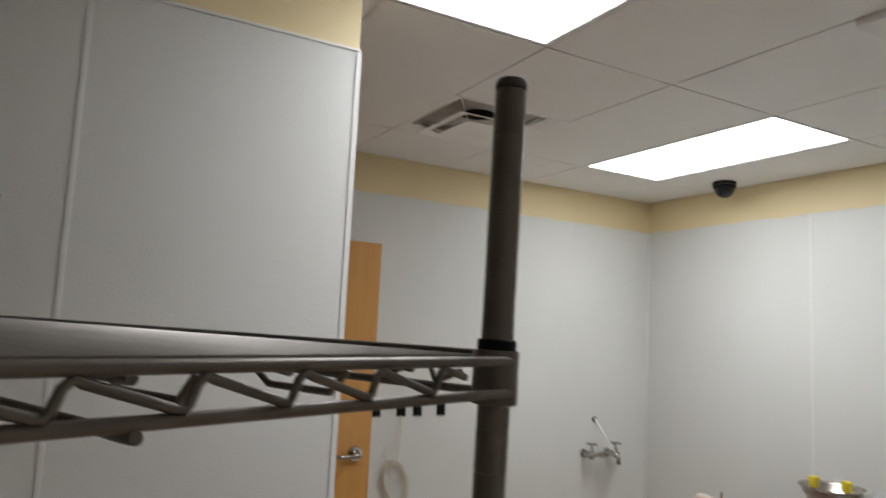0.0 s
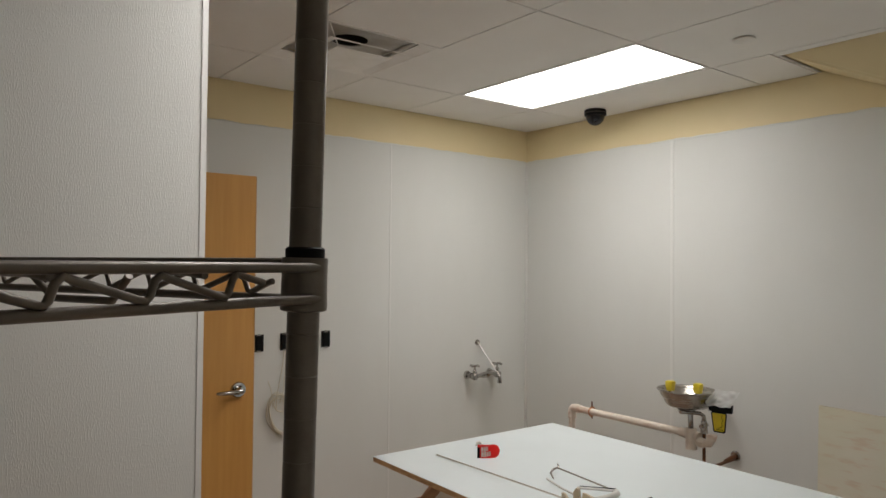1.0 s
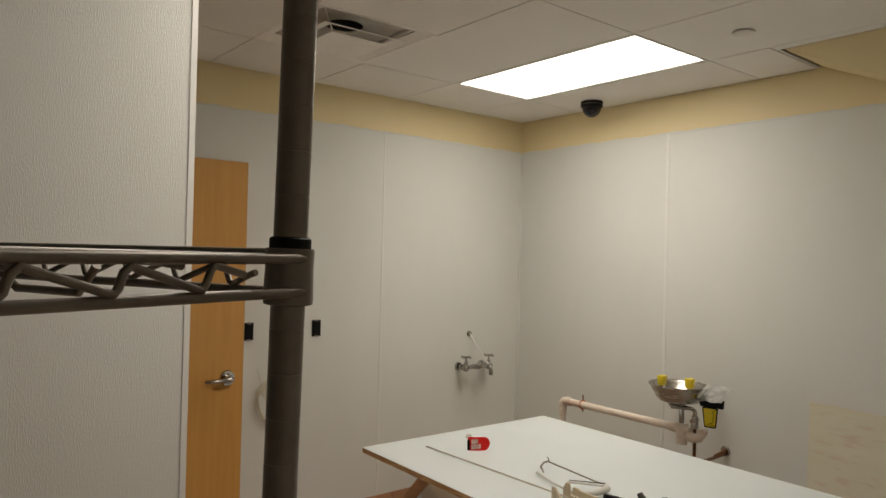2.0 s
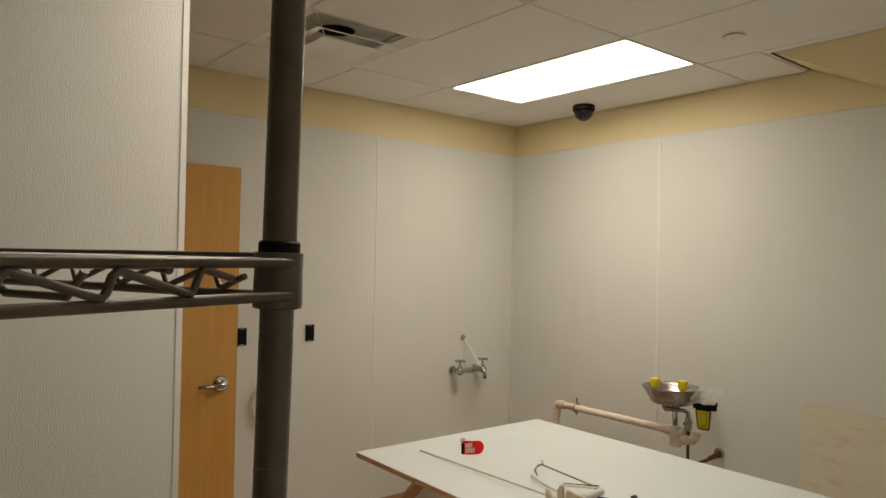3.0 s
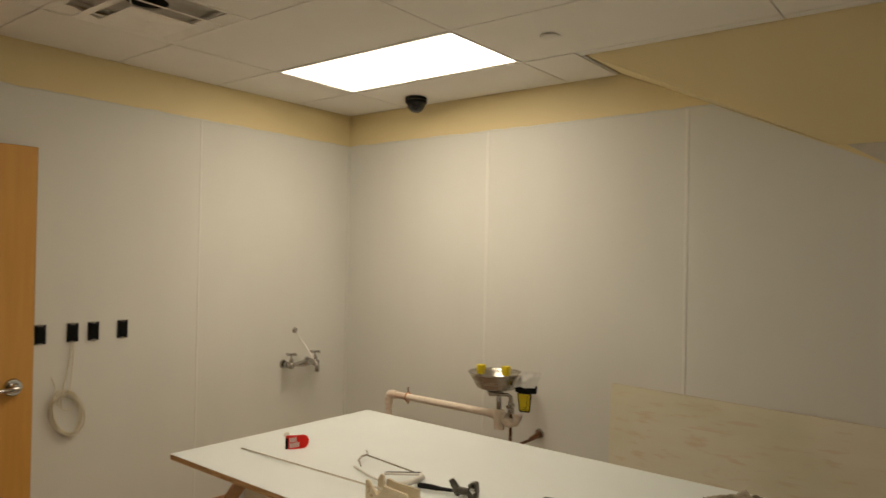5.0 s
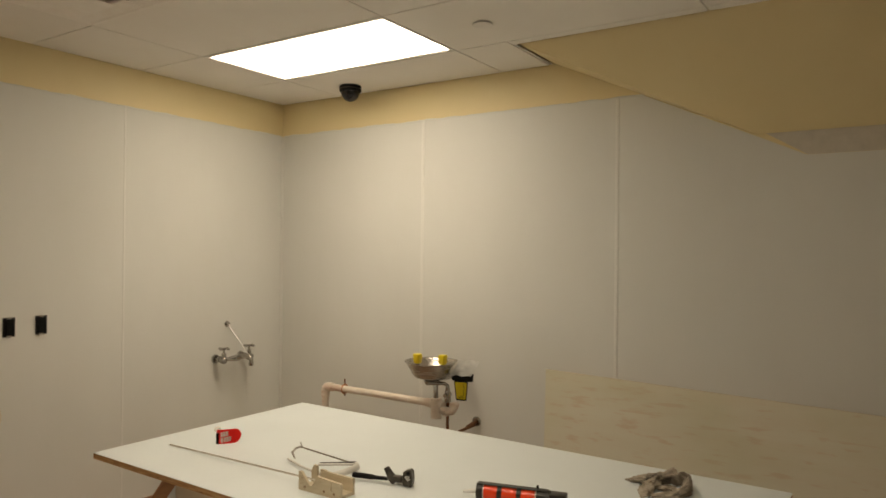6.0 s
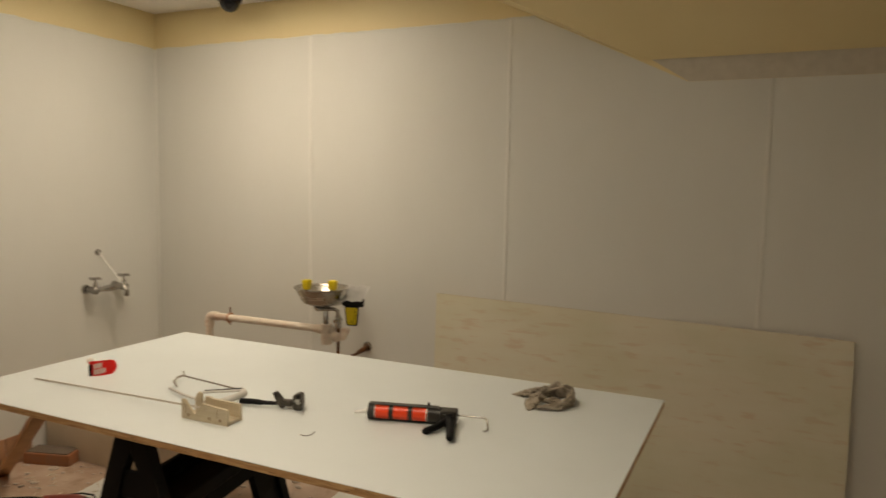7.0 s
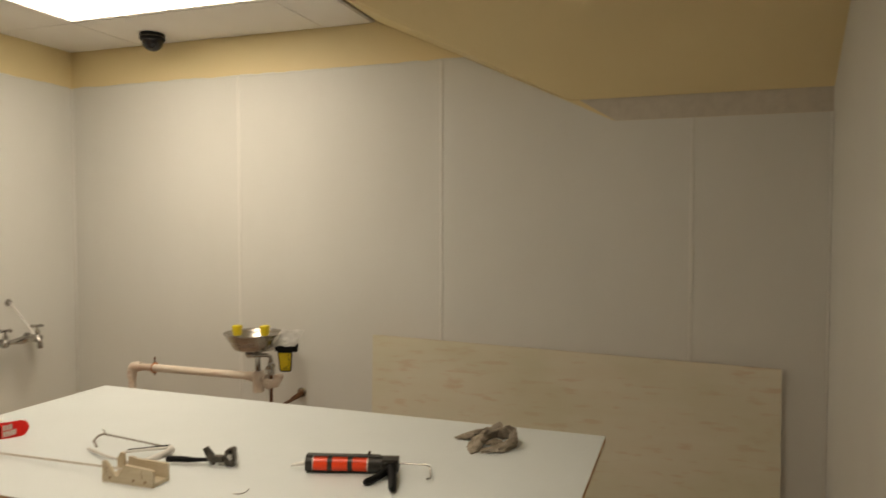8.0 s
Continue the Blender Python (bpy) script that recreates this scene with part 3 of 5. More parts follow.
def outlet_box(y, tilt):
    o = thing("outlet_box", "uncovered black electrical receptacle set in the white panel", "outlet", (0.0035, y, 1.213), "row of receptacles")
    # flat near-black plate painted as the shaded opening; no hole is cut
    bm = bm_()
    box(bm, (0.0005, -0.029, -0.048), (0.003, 0.029, 0.048), 0.001)
    part("cut_out_shade", bm, M_RECESS_SHADE, o)
    part("receptacle", box(bm_(), (0.003, -0.021 + tilt, -0.040), (0.016, 0.021 + tilt, 0.040), 0.003, 2), M_BLACK, o)
    for s in (-1, 1):
        part("ear", box(bm_(), (0.0035, -0.012, s * 0.045 - 0.005), (0.006, 0.012, s * 0.045 + 0.005), 0.001), M_STEEL, o, "bare metal mounting ear")
        part("socket_face", box(bm_(), (0.016, -0.014 + tilt, s * 0.019 - 0.013), (0.0175, 0.014 + tilt, s * 0.019 + 0.013), 0.0007), M_BLACK, o)
    return o


for y, tilt in ((-2.067, 0.002), (-1.912, -0.003), (-1.808, 0.001), (-1.654, 0.0)):
    outlet_box(y, tilt)

coil = thing("cable_coil", "coil of cream cable hanging from an open outlet box", "cable", (0.0, -1.935, 0.815))
rnd = random.Random(3)
for n in range(6):
    cy, cz, ry, rz = rnd.uniform(-0.010, 0.010), rnd.uniform(-0.015, 0.012), 0.066 + rnd.uniform(-0.014, 0.014), 0.108 + rnd.uniform(-0.016, 0.014)
    ph = rnd.uniform(0, 6)
    pts = []
    for k in range(40):
        a = k * math.tau / 40
        pts.append((0.012 + 0.006 * n * 0.6 + 0.003 * math.sin(3 * a + ph), cy + ry * math.cos(a) - 0.022 * math.sin(a), cz + rz * math.sin(a)))
    part("loop", tube(bm_(), pts, 0.0026, 6, True), M_CABLE, coil, smooth=60)
part("inner_loop", tube(bm_(), [(0.022, 0.045 * math.cos(a), 0.06 + 0.048 * math.sin(a)) for a in [k * math.tau / 28 for k in range(28)]], 0.0026, 6, True), M_CABLE, coil, smooth=60)
part("lead", tube(bm_(), [(0.010, 0.024, 0.352), (0.016, 0.026, 0.30), (0.014, 0.020, 0.20), (0.016, 0.012, 0.12), (0.02, -0.01, 0.06)], 0.0022, 6), M_CABLE, coil, smooth=60)
part("lead", tube(bm_(), [(0.010, 0.016, 0.352), (0.014, 0.010, 0.28), (0.020, -0.012, 0.18), (0.022, -0.030, 0.10), (0.02, -0.03, 0.03)], 0.0022, 6), M_CABLE, coil, smooth=60)
part("loose_end", tube(bm_(), [(0.008, -0.075, 0.185), (0.012, -0.062, 0.15), (0.018, -0.052, 0.09), (0.018, -0.05, 0.04)], 0.0022, 6), M_CABLE, coil, smooth=60)

M_BRACE = material("nickel_rod", (0.62, 0.60, 0.57), 0.3, 0.85)
# service sink faucet with wall brace
fx = thing("wall_faucet", "chrome service sink faucet with two handles and a wall brace", "faucet", (0.0035, -0.466, 0.903))
bm = bm_()
tube(bm, [(0.082, -0.128, 0), (0.083, -0.06, 0.002), (0.087, 0.0, 0.003), (0.083, 0.06, 0.002), (0.082, 0.128, 0)], [0.016, 0.0135, 0.022, 0.0135, 0.016], 16)
part("body", bm, M_CHROME, fx, smooth=50)
for s in (-1, 1):
    v = part("valve", rod(rod(bm_(), (0.0, s * 0.102, 0), (0.014, s * 0.102, 0), 0.030, 0.025, 24), (0.014, s * 0.102, 0), (0.084, s * 0.102, 0), 0.0155, 0.0155, 18), M_CHROME, fx, smooth=40)
    part("bonnet", lathe(bm_(), [(0.012, -0.024), (0.019, -0.018), (0.019, 0.012), (0.014, 0.018), (0.015, 0.034), (0.009, 0.046)], (0.083, s * 0.102, 0), 20), M_CHROME, v, smooth=40)
    bm = rod(bm_(), (0.083, s * 0.102, 0.046), (0.083, s * 0.102, 0.074), 0.0075, 0.0075, 12)
    for ex, ey in ((0.036, 0.010), (-0.010, 0.036)):
        rod(bm, (0.083 - ex, s * 0.102 - ey, 0.071), (0.083, s * 0.102, 0.073), 0.0080, 0.0055, 12)
        rod(bm, (0.083, s * 0.102, 0.073), (0.083 + ex, s * 0.102 + ey, 0.071), 0.0055, 0.0080, 12)
    part("cross_handle", bm, M_CHROME, v, smooth=40)
    part("union_nut", rod(bm_(), (0.034, s * 0.102, 0), (0.050, s * 0.102, 0), 0.021, 0.021, 6), M_CHROME, v)
part("spout", tube(bm_(), [(0.087, 0.0, 0.0), (0.12, 0.010, 0.016), (0.15, 0.018, 0.022), (0.180, 0.022, 0.016), (0.193, 0.023, -0.004), (0.194, 0.023, -0.022)], [0.020, 0.016, 0.0145, 0.014, 0.0135, 0.0145], 16), M_CHROME, fx, smooth=50)
part("hose_end", rod(bm_(), (0.194, 0.023, -0.040), (0.194, 0.023, -0.020), 0.0155, 0.0155, 20), M_CHROME, fx, smooth=40)
part("brace", tube(bm_(), [(0.012, -0.010, 0.216), (0.06, -0.004, 0.162), (0.12, 0.010, 0.092), (0.165, 0.019, 0.036)], 0.0036, 10), M_BRACE, fx, smooth=50)
part("brace_flange", rod(bm_(), (0.0, -0.010, 0.216), (0.014, -0.010, 0.216), 0.021, 0.014, 22), M_CHROME, fx, smooth=40)

# ---- north wall: eyewash, drain pipe, plywood ----
BX, BY, BZ = 1.535, -0.345, 1.005
eye = thing("eyewash_station", "stainless eyewash bowl with yellow capped nozzles on a wall pipe", "eyewash", (BX, BY, BZ))
prof = [(0.020, -0.088), (0.088, -0.086), (0.102, -0.078), (0.140, -0.010), (0.146, -0.003), (0.150, 0.0), (0.150, 0.003), (0.144, 0.001), (0.137, -0.008), (0.099, -0.074), (0.086, -0.081), (0.020, -0.083)]
part("bowl", lathe(bm_(), prof, seg=48, cap=False), M_BOWL, eye, "brushed stainless steel bowl", smooth=40)
part("drain", lathe(bm_(), [(0.022, -0.0925), (0.028, -0.084), (0.022, -0.0775), (0.006, -0.079)], seg=20), M_CHROME, eye, smooth=40)
for px, py in ((-0.074, -0.042), (0.076, 0.002)):
    nz = part("nozzle", rod(bm_(), (px * 0.9, py, -0.045), (px * 0.9, py, 0.006), 0.010, 0.012, 16), M_CHROME, eye, smooth=40)
    bm = bm_()
    box(bm, (px * 0.9 - 0.021, py - 0.021, -0.012), (px * 0.9 + 0.021, py + 0.021, 0.042), 0.008, 2)
    for v in bm.verts:
        k = 0.80 + 0.20 * (v.co.z + 0.014) / 0.044
        v.co.x, v.co.y = px * 0.9 + (v.co.x - px * 0.9) * k, py + (v.co.y - py) * k
    part("dust_cap", bm, M_YPLASTIC, nz, "yellow plastic dust cap", smooth=40)
part("nozzle_arm", tube(bm_(), [(-0.066, -0.042, -0.045), (0.0, -0.03, -0.055), (0.068, 0.002, -0.045)], 0.008, 10), M_CHROME, eye, smooth=50)
part("stem", rod(rod(bm_(), (0.022, 0, -0.116), (0.020, 0, -0.088), 0.030, 0.024, 24), (0.028, 0, -0.215), (0.025, 0, -0.112), 0.014, 0.014, 18), M_CHROME, eye, smooth=40)
part("valve_body", tube(bm_(), [(-0.030, -0.022, -0.104), (-0.010, -0.028, -0.112), (0.03, -0.020, -0.112), (0.075, 0.010, -0.114), (0.088, 0.020, -0.125), (0.090, 0.022, -0.150)], [0.010, 0.016, 0.011, 0.010, 0.011, 0.012], 12), M_CHROME, eye, smooth=50)
part("supply_valve", rod(rod(bm_(), (0.090, 0.022, -0.215), (0.090, 0.022, -0.150), 0.019, 0.016, 16), (0.090, -0.012, -0.175), (0.090, 0.05, -0.175), 0.010, 0.010, 12), M_STEEL, eye, smooth=40)
part("supply_pipe", tube(bm_(), [(0.090, 0.022, -0.215), (0.090, 0.022, -0.30), (0.090, 0.022, -0.375), (0.096, 0.05, -0.398), (0.09, 0.20, -0.40), (0.085, BY * -1 - 0.012, -0.40)], 0.0085, 12), M_COPPER, eye, "tarnished copper supply pipe", smooth=50)
part("wall_stub", rod(bm_(), (0.085, 0.24, -0.397), (0.085, -BY - 0.004, -0.385), 0.011, 0.0125, 18), M_COPPER, eye, smooth=40)
part("escutcheon", rod(bm_(), (0.085, -BY - 0.014, -0.385), (0.085, -BY - 0.004, -0.385), 0.022, 0.029, 24), M_CHROME, eye, smooth=40)
part("wall_arm", tube(bm_(), [(0.0, 0.0, -0.100), (0.02, 0.12, -0.104), (0.03, -BY - 0.004, -0.104)], 0.012, 12), M_STEEL, eye, smooth=50)

drain = thing("drain_pipe", "cream plastic drain pipe with elbow and copper clamp", "pipe", (0.0, -0.275, 0.762))
TX = BX + 0.03
part("long_pipe", rod(bm_(), (0.705, 0, 0.0), (TX, -0.055, 0.012), 0.0205, 0.0205, 24), M_PVC, drain, smooth=40)
bm = bm_()
tube(bm, [(0.75, 0.0, 0.0), (0.712, 0.0, 0.0), (0.697, 0.0, -0.004), (0.689, 0, -0.014), (0.686, 0.0, -0.030), (0.686, 0.0, -0.062)], 0.0265, 18)
part("elbow", bm, M_PVC, drain, smooth=50)
part("down_pipe", rod(bm_(), (0.686, 0.0, -0.700), (0.686, 0.0, -0.05), 0.0205, 0.0205, 24), M_PVC, drain, smooth=40)
part("clamp", tube(bm_(), [(0.845, 0.0235 * math.cos(a), 0.0235 * math.sin(a)) for a in [k * math.tau / 20 for k in range(20)]], 0.0085, 8, True), M_CLAMP, drain, "copper pipe clamp", smooth=60)
part("clamp_rod", rod(bm_(), (0.845, 0.0, 0.024), (0.845, 0.0, 0.062), 0.0045, 0.0045, 10), M_COPPER, drain)
part("clamp_stub", rod(bm_(), (0.845, 0.0, -0.042), (0.845, 0.0, -0.024), 0.0045, 0.0045, 10), M_COPPER, drain)
part("tee", rod(rod(bm_(), (TX, -0.070, -0.062), (TX, -0.070, 0.046), 0.029, 0.029, 22), (TX - 0.045, -0.054, 0.011), (TX + 0.045, -0.066, 0.005), 0.0272, 0.0272, 22), M_PVC, drain, smooth=40)
part("trap", tube(bm_(), [(TX + 0.03, -0.068, -0.012), (TX + 0.060, -0.064, -0.022), (TX + 0.092, -0.056, -0.014), (TX + 0.104, -0.050, 0.010), (TX + 0.102, -0.048, 0.030)], 0.0235, 16), M_PVC, drain, smooth=50)
part("union_nut", rod(bm_(), (TX + 0.046, -0.067, -0.018), (TX + 0.066, -0.062, -0.021), 0.027, 0.027, 10), M_PVC, drain)
part("union_nut", rod(bm_(), (TX + 0.1035, -0.049, 0.012), (TX + 0.102, -0.048, 0.030), 0.027, 0.027, 10), M_PVC, drain)
part("pipe_coupling", rod(bm_(), (TX - 0.075, -0.0518, 0.0108), (TX - 0.046, -0.0535, 0.0112), 0.0245, 0.0245, 22), M_PVC, drain, smooth=40)

tag = thing("warning_tag", "yellow inspection tag with a black border hanging under clear film", "tag", pose(1.695, -0.30, 0.89, 4, 0, 12))


def rounded(w_top, w_low, z_top, z_low, y, r):
    """A tapering upright card's outline with rounded corners."""
    pts = []
    for cx, cz, a0 in ((w_top - r, z_top - r, 0), (-w_top + r, z_top - r, 90), (-w_low + r, z_low + r, 180), (w_low - r, z_low + r, 270)):
        pts += [(cx + r * math.cos(radians(a0 + k * 30)), y, cz + r * math.sin(radians(a0 + k * 30))) for k in range(4)]
    return pts


part("card", prism(bm_(), rounded(0.040, 0.031, 0.020, -0.088, 0.0, 0.010), (0, -0.002, 0)), M_BLACK, tag)
part("yellow_face", prism(bm_(), rounded(0.033, 0.025, 0.012, -0.080, -0.0022, 0.006), (0, -0.0014, 0)), M_YPLASTIC, tag, "yellow printed face")
part("print_mark", tube(bm_(), [(0.020, -0.0042, 0.004), (0.012, -0.0042, -0.006), (0.022, -0.0042, -0.018), (0.014, -0.0042, -0.034), (0.017, -0.0042, -0.052), (0.010, -0.0042, -0.060)], 0.0013, 6), M_BLACK, tag)
for w, z in ((0.034, -0.073), (0.014, -0.064)):
    part("print_bar", box(bm_(), (-w / 2 + 0.002, -0.0045, z), (w / 2 + 0.002, -0.0037, z + 0.0028)), M_BLACK, tag)
part("header", prism(bm_(), [(-0.048, -0.012, 0.022), (0.066, -0.012, 0.020), (0.070, -0.012, 0.060), (-0.048, -0.012, 0.058)], (0, 0.022, 0)), M_BLACK, tag, "black holder strip")
bm = bm_()
nx, nz = 20, 14
grid_v = []
for k in range(nz + 1):
    v = k / nz
    row = []
    for i in range(nx + 1):
        u = i / nx
        crease = noise.noise(Vector((u * 3.2, v * 2.6, 4.0)))
        row.append(bm.verts.new((-0.058 + 0.120 * u + 0.042 * v + 0.006 * crease, -0.015 - 0.010 * abs(crease) - 0.006 * math.sin(3.0 * u + 2.0 * v) + 0.020 * v, 0.052 + 0.082 * v + 0.006 * noise.noise(Vector((u * 4, v * 3, 9.0))))))
    grid_v.append(row)
for k in range(nz):
    for i in range(nx):
        bm.faces.new((grid_v[k][i], grid_v[k][i + 1], grid_v[k + 1][i + 1], grid_v[k + 1][i]))
bmesh.ops.solidify(bm, geom=bm.faces[:], thickness=0.0012)
part("film_cover", bm, M_FILM, tag, "crinkled clear plastic film", smooth=35)
part("film_curl", tube(bm_(), [(-0.066, -0.028, 0.060), (-0.048, -0.034, 0.078), (-0.030, -0.032, 0.100), (-0.012, -0.024, 0.126)], [0.003, 0.011, 0.012, 0.003], 7), M_PRINT, tag, "white crumpled paper edge", smooth=20)

ply = thing("plywood_sheet", "pale plywood sheet standing on the floor against the wall", "plywood", (2.07, -0.052, 0.0))
part("face", prism(bm_(), [(0.0, -0.018, 0.004), (1.988, -0.018, 0.0), (1.988, 0.020, 0.921), (0.0, 0.020, 0.974)], (0, 0.0025, 0)), M_PLY, ply)
part("core", prism(bm_(), [(0.001, -0.0150, 0.004), (1.987, -0.0150, 0.0), (1.987, 0.0230, 0.919), (0.001, 0.0230, 0.972)], (0, 0.015, 0)), M_PLYEDGE, ply, "brown plywood edge")

# ---- the work table: laminated sheet on sawhorses ----
SHEET = pose(2.145, -1.330, TOP, 0, 0, -1.0)
sheet = thing("melamine_sheet", "white laminated plywood sheet laid over sawhorses as a table", "work surface", SHEET)
part("laminate", box(bm_(), (-1.222, -0.588, -0.0022), (1.206, 0.588, 0.0), 0.0006), M_LAMINATE, sheet, "smooth white laminate face")
part("plywood_core", box(bm_(), (-1.2215, -0.5875, -0.0240), (1.2055, 0.5875, -0.0024), 0.001), M_PLYEDGE, sheet, "raw plywood edge")

horse = thing("sawhorse", "black plastic folding sawhorse under the table sheet", "sawhorse", pose(1.797, -1.545, 0, 0, 0, 9), "sawhorses")
HB = TOP - 0.0250


def spread(z):
    """Outer half-width of the legs at a height."""
    return 0.056 + 0.295 * (HB - z)


part("beam", box(bm_(), (-0.018, -0.304, 0.726), (0.018, 0.304, HB), 0.004, 2), M_BLACK, horse, smooth=40)
for e in (-1, 1):
    y0, y1 = sorted((e * 0.350, e * 0.305))
    for s in (-1, 1):
        out = [(s * 0.0004, y0, HB), (s * 0.056, y0, HB), (s * spread(0.40), y0, 0.40), (s * spread(0.0), y0, 0.0), (s * (spread(0.0) - 0.052), y0, 0.0), (s * (spread(0.48) - 0.066), y0, 0.48), (s * 0.028, y0, HB - 0.104), (s * 0.0004, y0, HB - 0.052)]
        bm = prism(bm_(), out, (0, y1 - y0, 0))
        bmesh.ops.bevel(bm, geom=bm.edges[:], offset=0.002, segments=1, affect="EDGES")
        part("leg", bm, M_BLACK, horse)
    part("crossbar", box(bm_(), (-0.050, y0 + 0.012, 0.535), (0.050, y1 - 0.012, 0.625), 0.004), M_BLACK, horse)
for s in (-1, 1):
    bm = bm_()
    rows_ = ((-0.304, 0.304, 0.425, 0.470), (-0.304, 0.304, 0.16, 0.335), (-0.304, -0.060, 0.336, 0.424), (0.165, 0.304, 0.336, 0.424)) if s > 0 else ((-0.304, 0.304, 0.435, 0.478), (-0.304, 0.304, 0.10, 0.345), (0.0, 0.304, 0.346, 0.434))
    for ya, yb, za, zb in rows_:
        prism(bm, [(s * (spread(z) - 0.012), y, z) for y, z in ((ya, za), (yb, za), (yb, zb), (ya, zb))], (-s * 0.030, 0, 0))
    part("side_panel", bm, M_BLACK, horse)
    ra, rb = (0.471, 0.520) if s > 0 else (0.480, 0.520)
    part("rail", box(bm_(), (s * (spread(rb) - 0.006) - 0.010, -0.304, ra), (s * (spread(rb) - 0.006) + 0.010, 0.304, rb), 0.003), M_BLACK, horse)
part("tray", box(bm_(), (-spread(0.45) + 0.045, -0.304, 0.440), (spread(0.45) - 0.045, 0.304, 0.462), 0.004), M_BLACK, horse)
copy_thing(horse, pose(2.985, -1.385, 0, 0, 0, -13))

prop = thing("timber_prop", "raw timber leg propping up the end of the table sheet", "timber")
a_, b2 = Vector((0.070, -1.160, -0.006)), Vector((1.135, -1.636, 0.700))
q = (b2 - a_).to_track_quat("Z", "X").to_matrix().to_4x4()
bm = box(bm_(), (-0.012, -0.032, 0.02), (0.012, 0.032, (b2 - a_).length), 0.002)
bm.transform(Matrix.Translation(a_) @ q)
part("plank", bm, M_TIMBER, prop)

# ---- wire shelving unit close to the camera ----
PZ = 1.664
SL, SW = 1.260, 0.533
unit = thing("wire_shelf_unit", "grey-brown epoxy coated wire shelving unit with grooved posts", "shelf unit", pose(3.06, -3.342, 0, 0, 0, -157.6))


LEAN = 0.017      # the posts stand slightly out of plumb


def shelf_post():
    prof = [(0.0145, 0.03)]
    z = 0.055
    while z < 1.88:
        prof += [(0.0145, z - 0.0012), (0.0145, z), (0.0141, z + 0.0003), (0.0141, z + 0.0009), (0.0145, z + 0.0012), (0.0145, z + 0.0024)]
        z += 0.0375
    prof += [(0.0145, 1.896), (0.0135, 1.900)]
    return lathe(bm_(), prof, seg=24)


post_mesh = mesh_of("post", shelf_post(), M_SHELF, 50)
cap_mesh = mesh_of("post_cap", lathe(bm_(), [(0.0146, 1.901), (0.0149, 1.902), (0.0149, 1.906), (0.0130, 1.910)], seg=24), M_CAP, 40)
sleeve_mesh = mesh_of("split_sleeve", lathe(bm_(), [(0.0160, PZ - 0.0495), (0.0172, PZ - 0.049), (0.0172, PZ - 0.004), (0.0176, PZ - 0.0025), (0.0176, PZ + 0.005), (0.0160, PZ + 0.0065)], seg=28), M_BLACK, 40)
collar_mesh = mesh_of("collar", lathe(bm_(), [(0.0178, PZ - 0.051), (0.0206, PZ - 0.050), (0.0210, PZ - 0.046), (0.0203, PZ - 0.020), (0.0207, PZ - 0.005), (0.0202, PZ - 0.003), (0.0180, PZ - 0.003)], seg=28), M_SHELF, 40)
foot_mesh = mesh_of("foot", lathe(bm_(), [(0.020, 0.0), (0.020, 0.008), (0.008, 0.012), (0.008, 0.032)], seg=20), M_STEEL, 40)
for px, py in ((0, 0), (SL, 0), (0, SW), (SL, SW)):
    p = new("post", post_mesh)
    p.parent, p.location, p.rotation_euler = unit, (px + 0.889 * LEAN * PZ, py + 0.447 * LEAN * PZ, 0), (0.447 * LEAN, -0.889 * LEAN, 0)
    for nm, me in (("post_cap", cap_mesh), ("split_sleeve", sleeve_mesh), ("collar", collar_mesh), ("foot", foot_mesh)):
        s = new(nm, me)
        s.parent = p


def ledge(a, b, first, end=0.0, out=0.0, pitch=0.0686, flip=False):
    """One side of the shelf: a top and a bottom rod with a saw-toothed truss wire between, which may start with a free end."""
    a, b = Vector(a), Vector(b)
    d = (b - a).normalized()
    n = Vector((0, 0, 1)).cross(d)
    length = (b - a).length
    a, b = a + n * out, b + n * out
    A, B = (a + d * 0.002, b - d * 0.002) if out else (a + d * 0.015, b - d * 0.015)
    zt, zb = PZ - 0.012, PZ - (0.0395 if out else 0.0405)
    part("top_rod", rod(bm_(), A + Vector((0, 0, zt)), B + Vector((0, 0, zt)), 0.0042, 0.0042, 12), M_SHELF, unit, smooth=60)
    part("bottom_rod", rod(bm_(), A + Vector((0, 0, zb)), B + Vector((0, 0, zb)), 0.0042, 0.0042, 12), M_SHELF, unit, smooth=60)
    hi, lo = zt - 0.005, zb + 0.005
    mid = lo + 0.0105
    if flip:       # a long fall, then a steep rise
        knots = [(first - end, mid), (first - end + 0.004, mid - 0.001)] if end else []
        tooth = ((-0.006, lo + 0.002), (-0.002, lo), (0.003, lo + 0.0015), (0.0095, hi - 0.003), (0.013, hi), (0.018, hi - 0.001))
    else:          # a steep fall, then a long rise
        knots = [(first - end, mid), (first - end + 0.004, mid + 0.001), (first - 0.016, hi - 0.001), (first - 0.0115, hi), (first - 0.0075, hi - 0.004)] if end else []
        tooth = ((-0.003, lo + 0.003), (0.0, lo), (0.005, lo + 0.001), (pitch - 0.0165, hi - 0.002), (pitch - 0.0120, hi), (pitch - 0.0070, hi - 0.004))
    s = first
    while s < length - 0.03:
        knots += [(s + off, z) for off, z in tooth if s + off < length - 0.02]
        s += pitch
    part("truss_wire", tube(bm_(), [a + d * q + n * 0.0015 + Vector((0, 0, z)) for q, z in knots], 0.0030, 8), M_SHELF, unit, smooth=60)


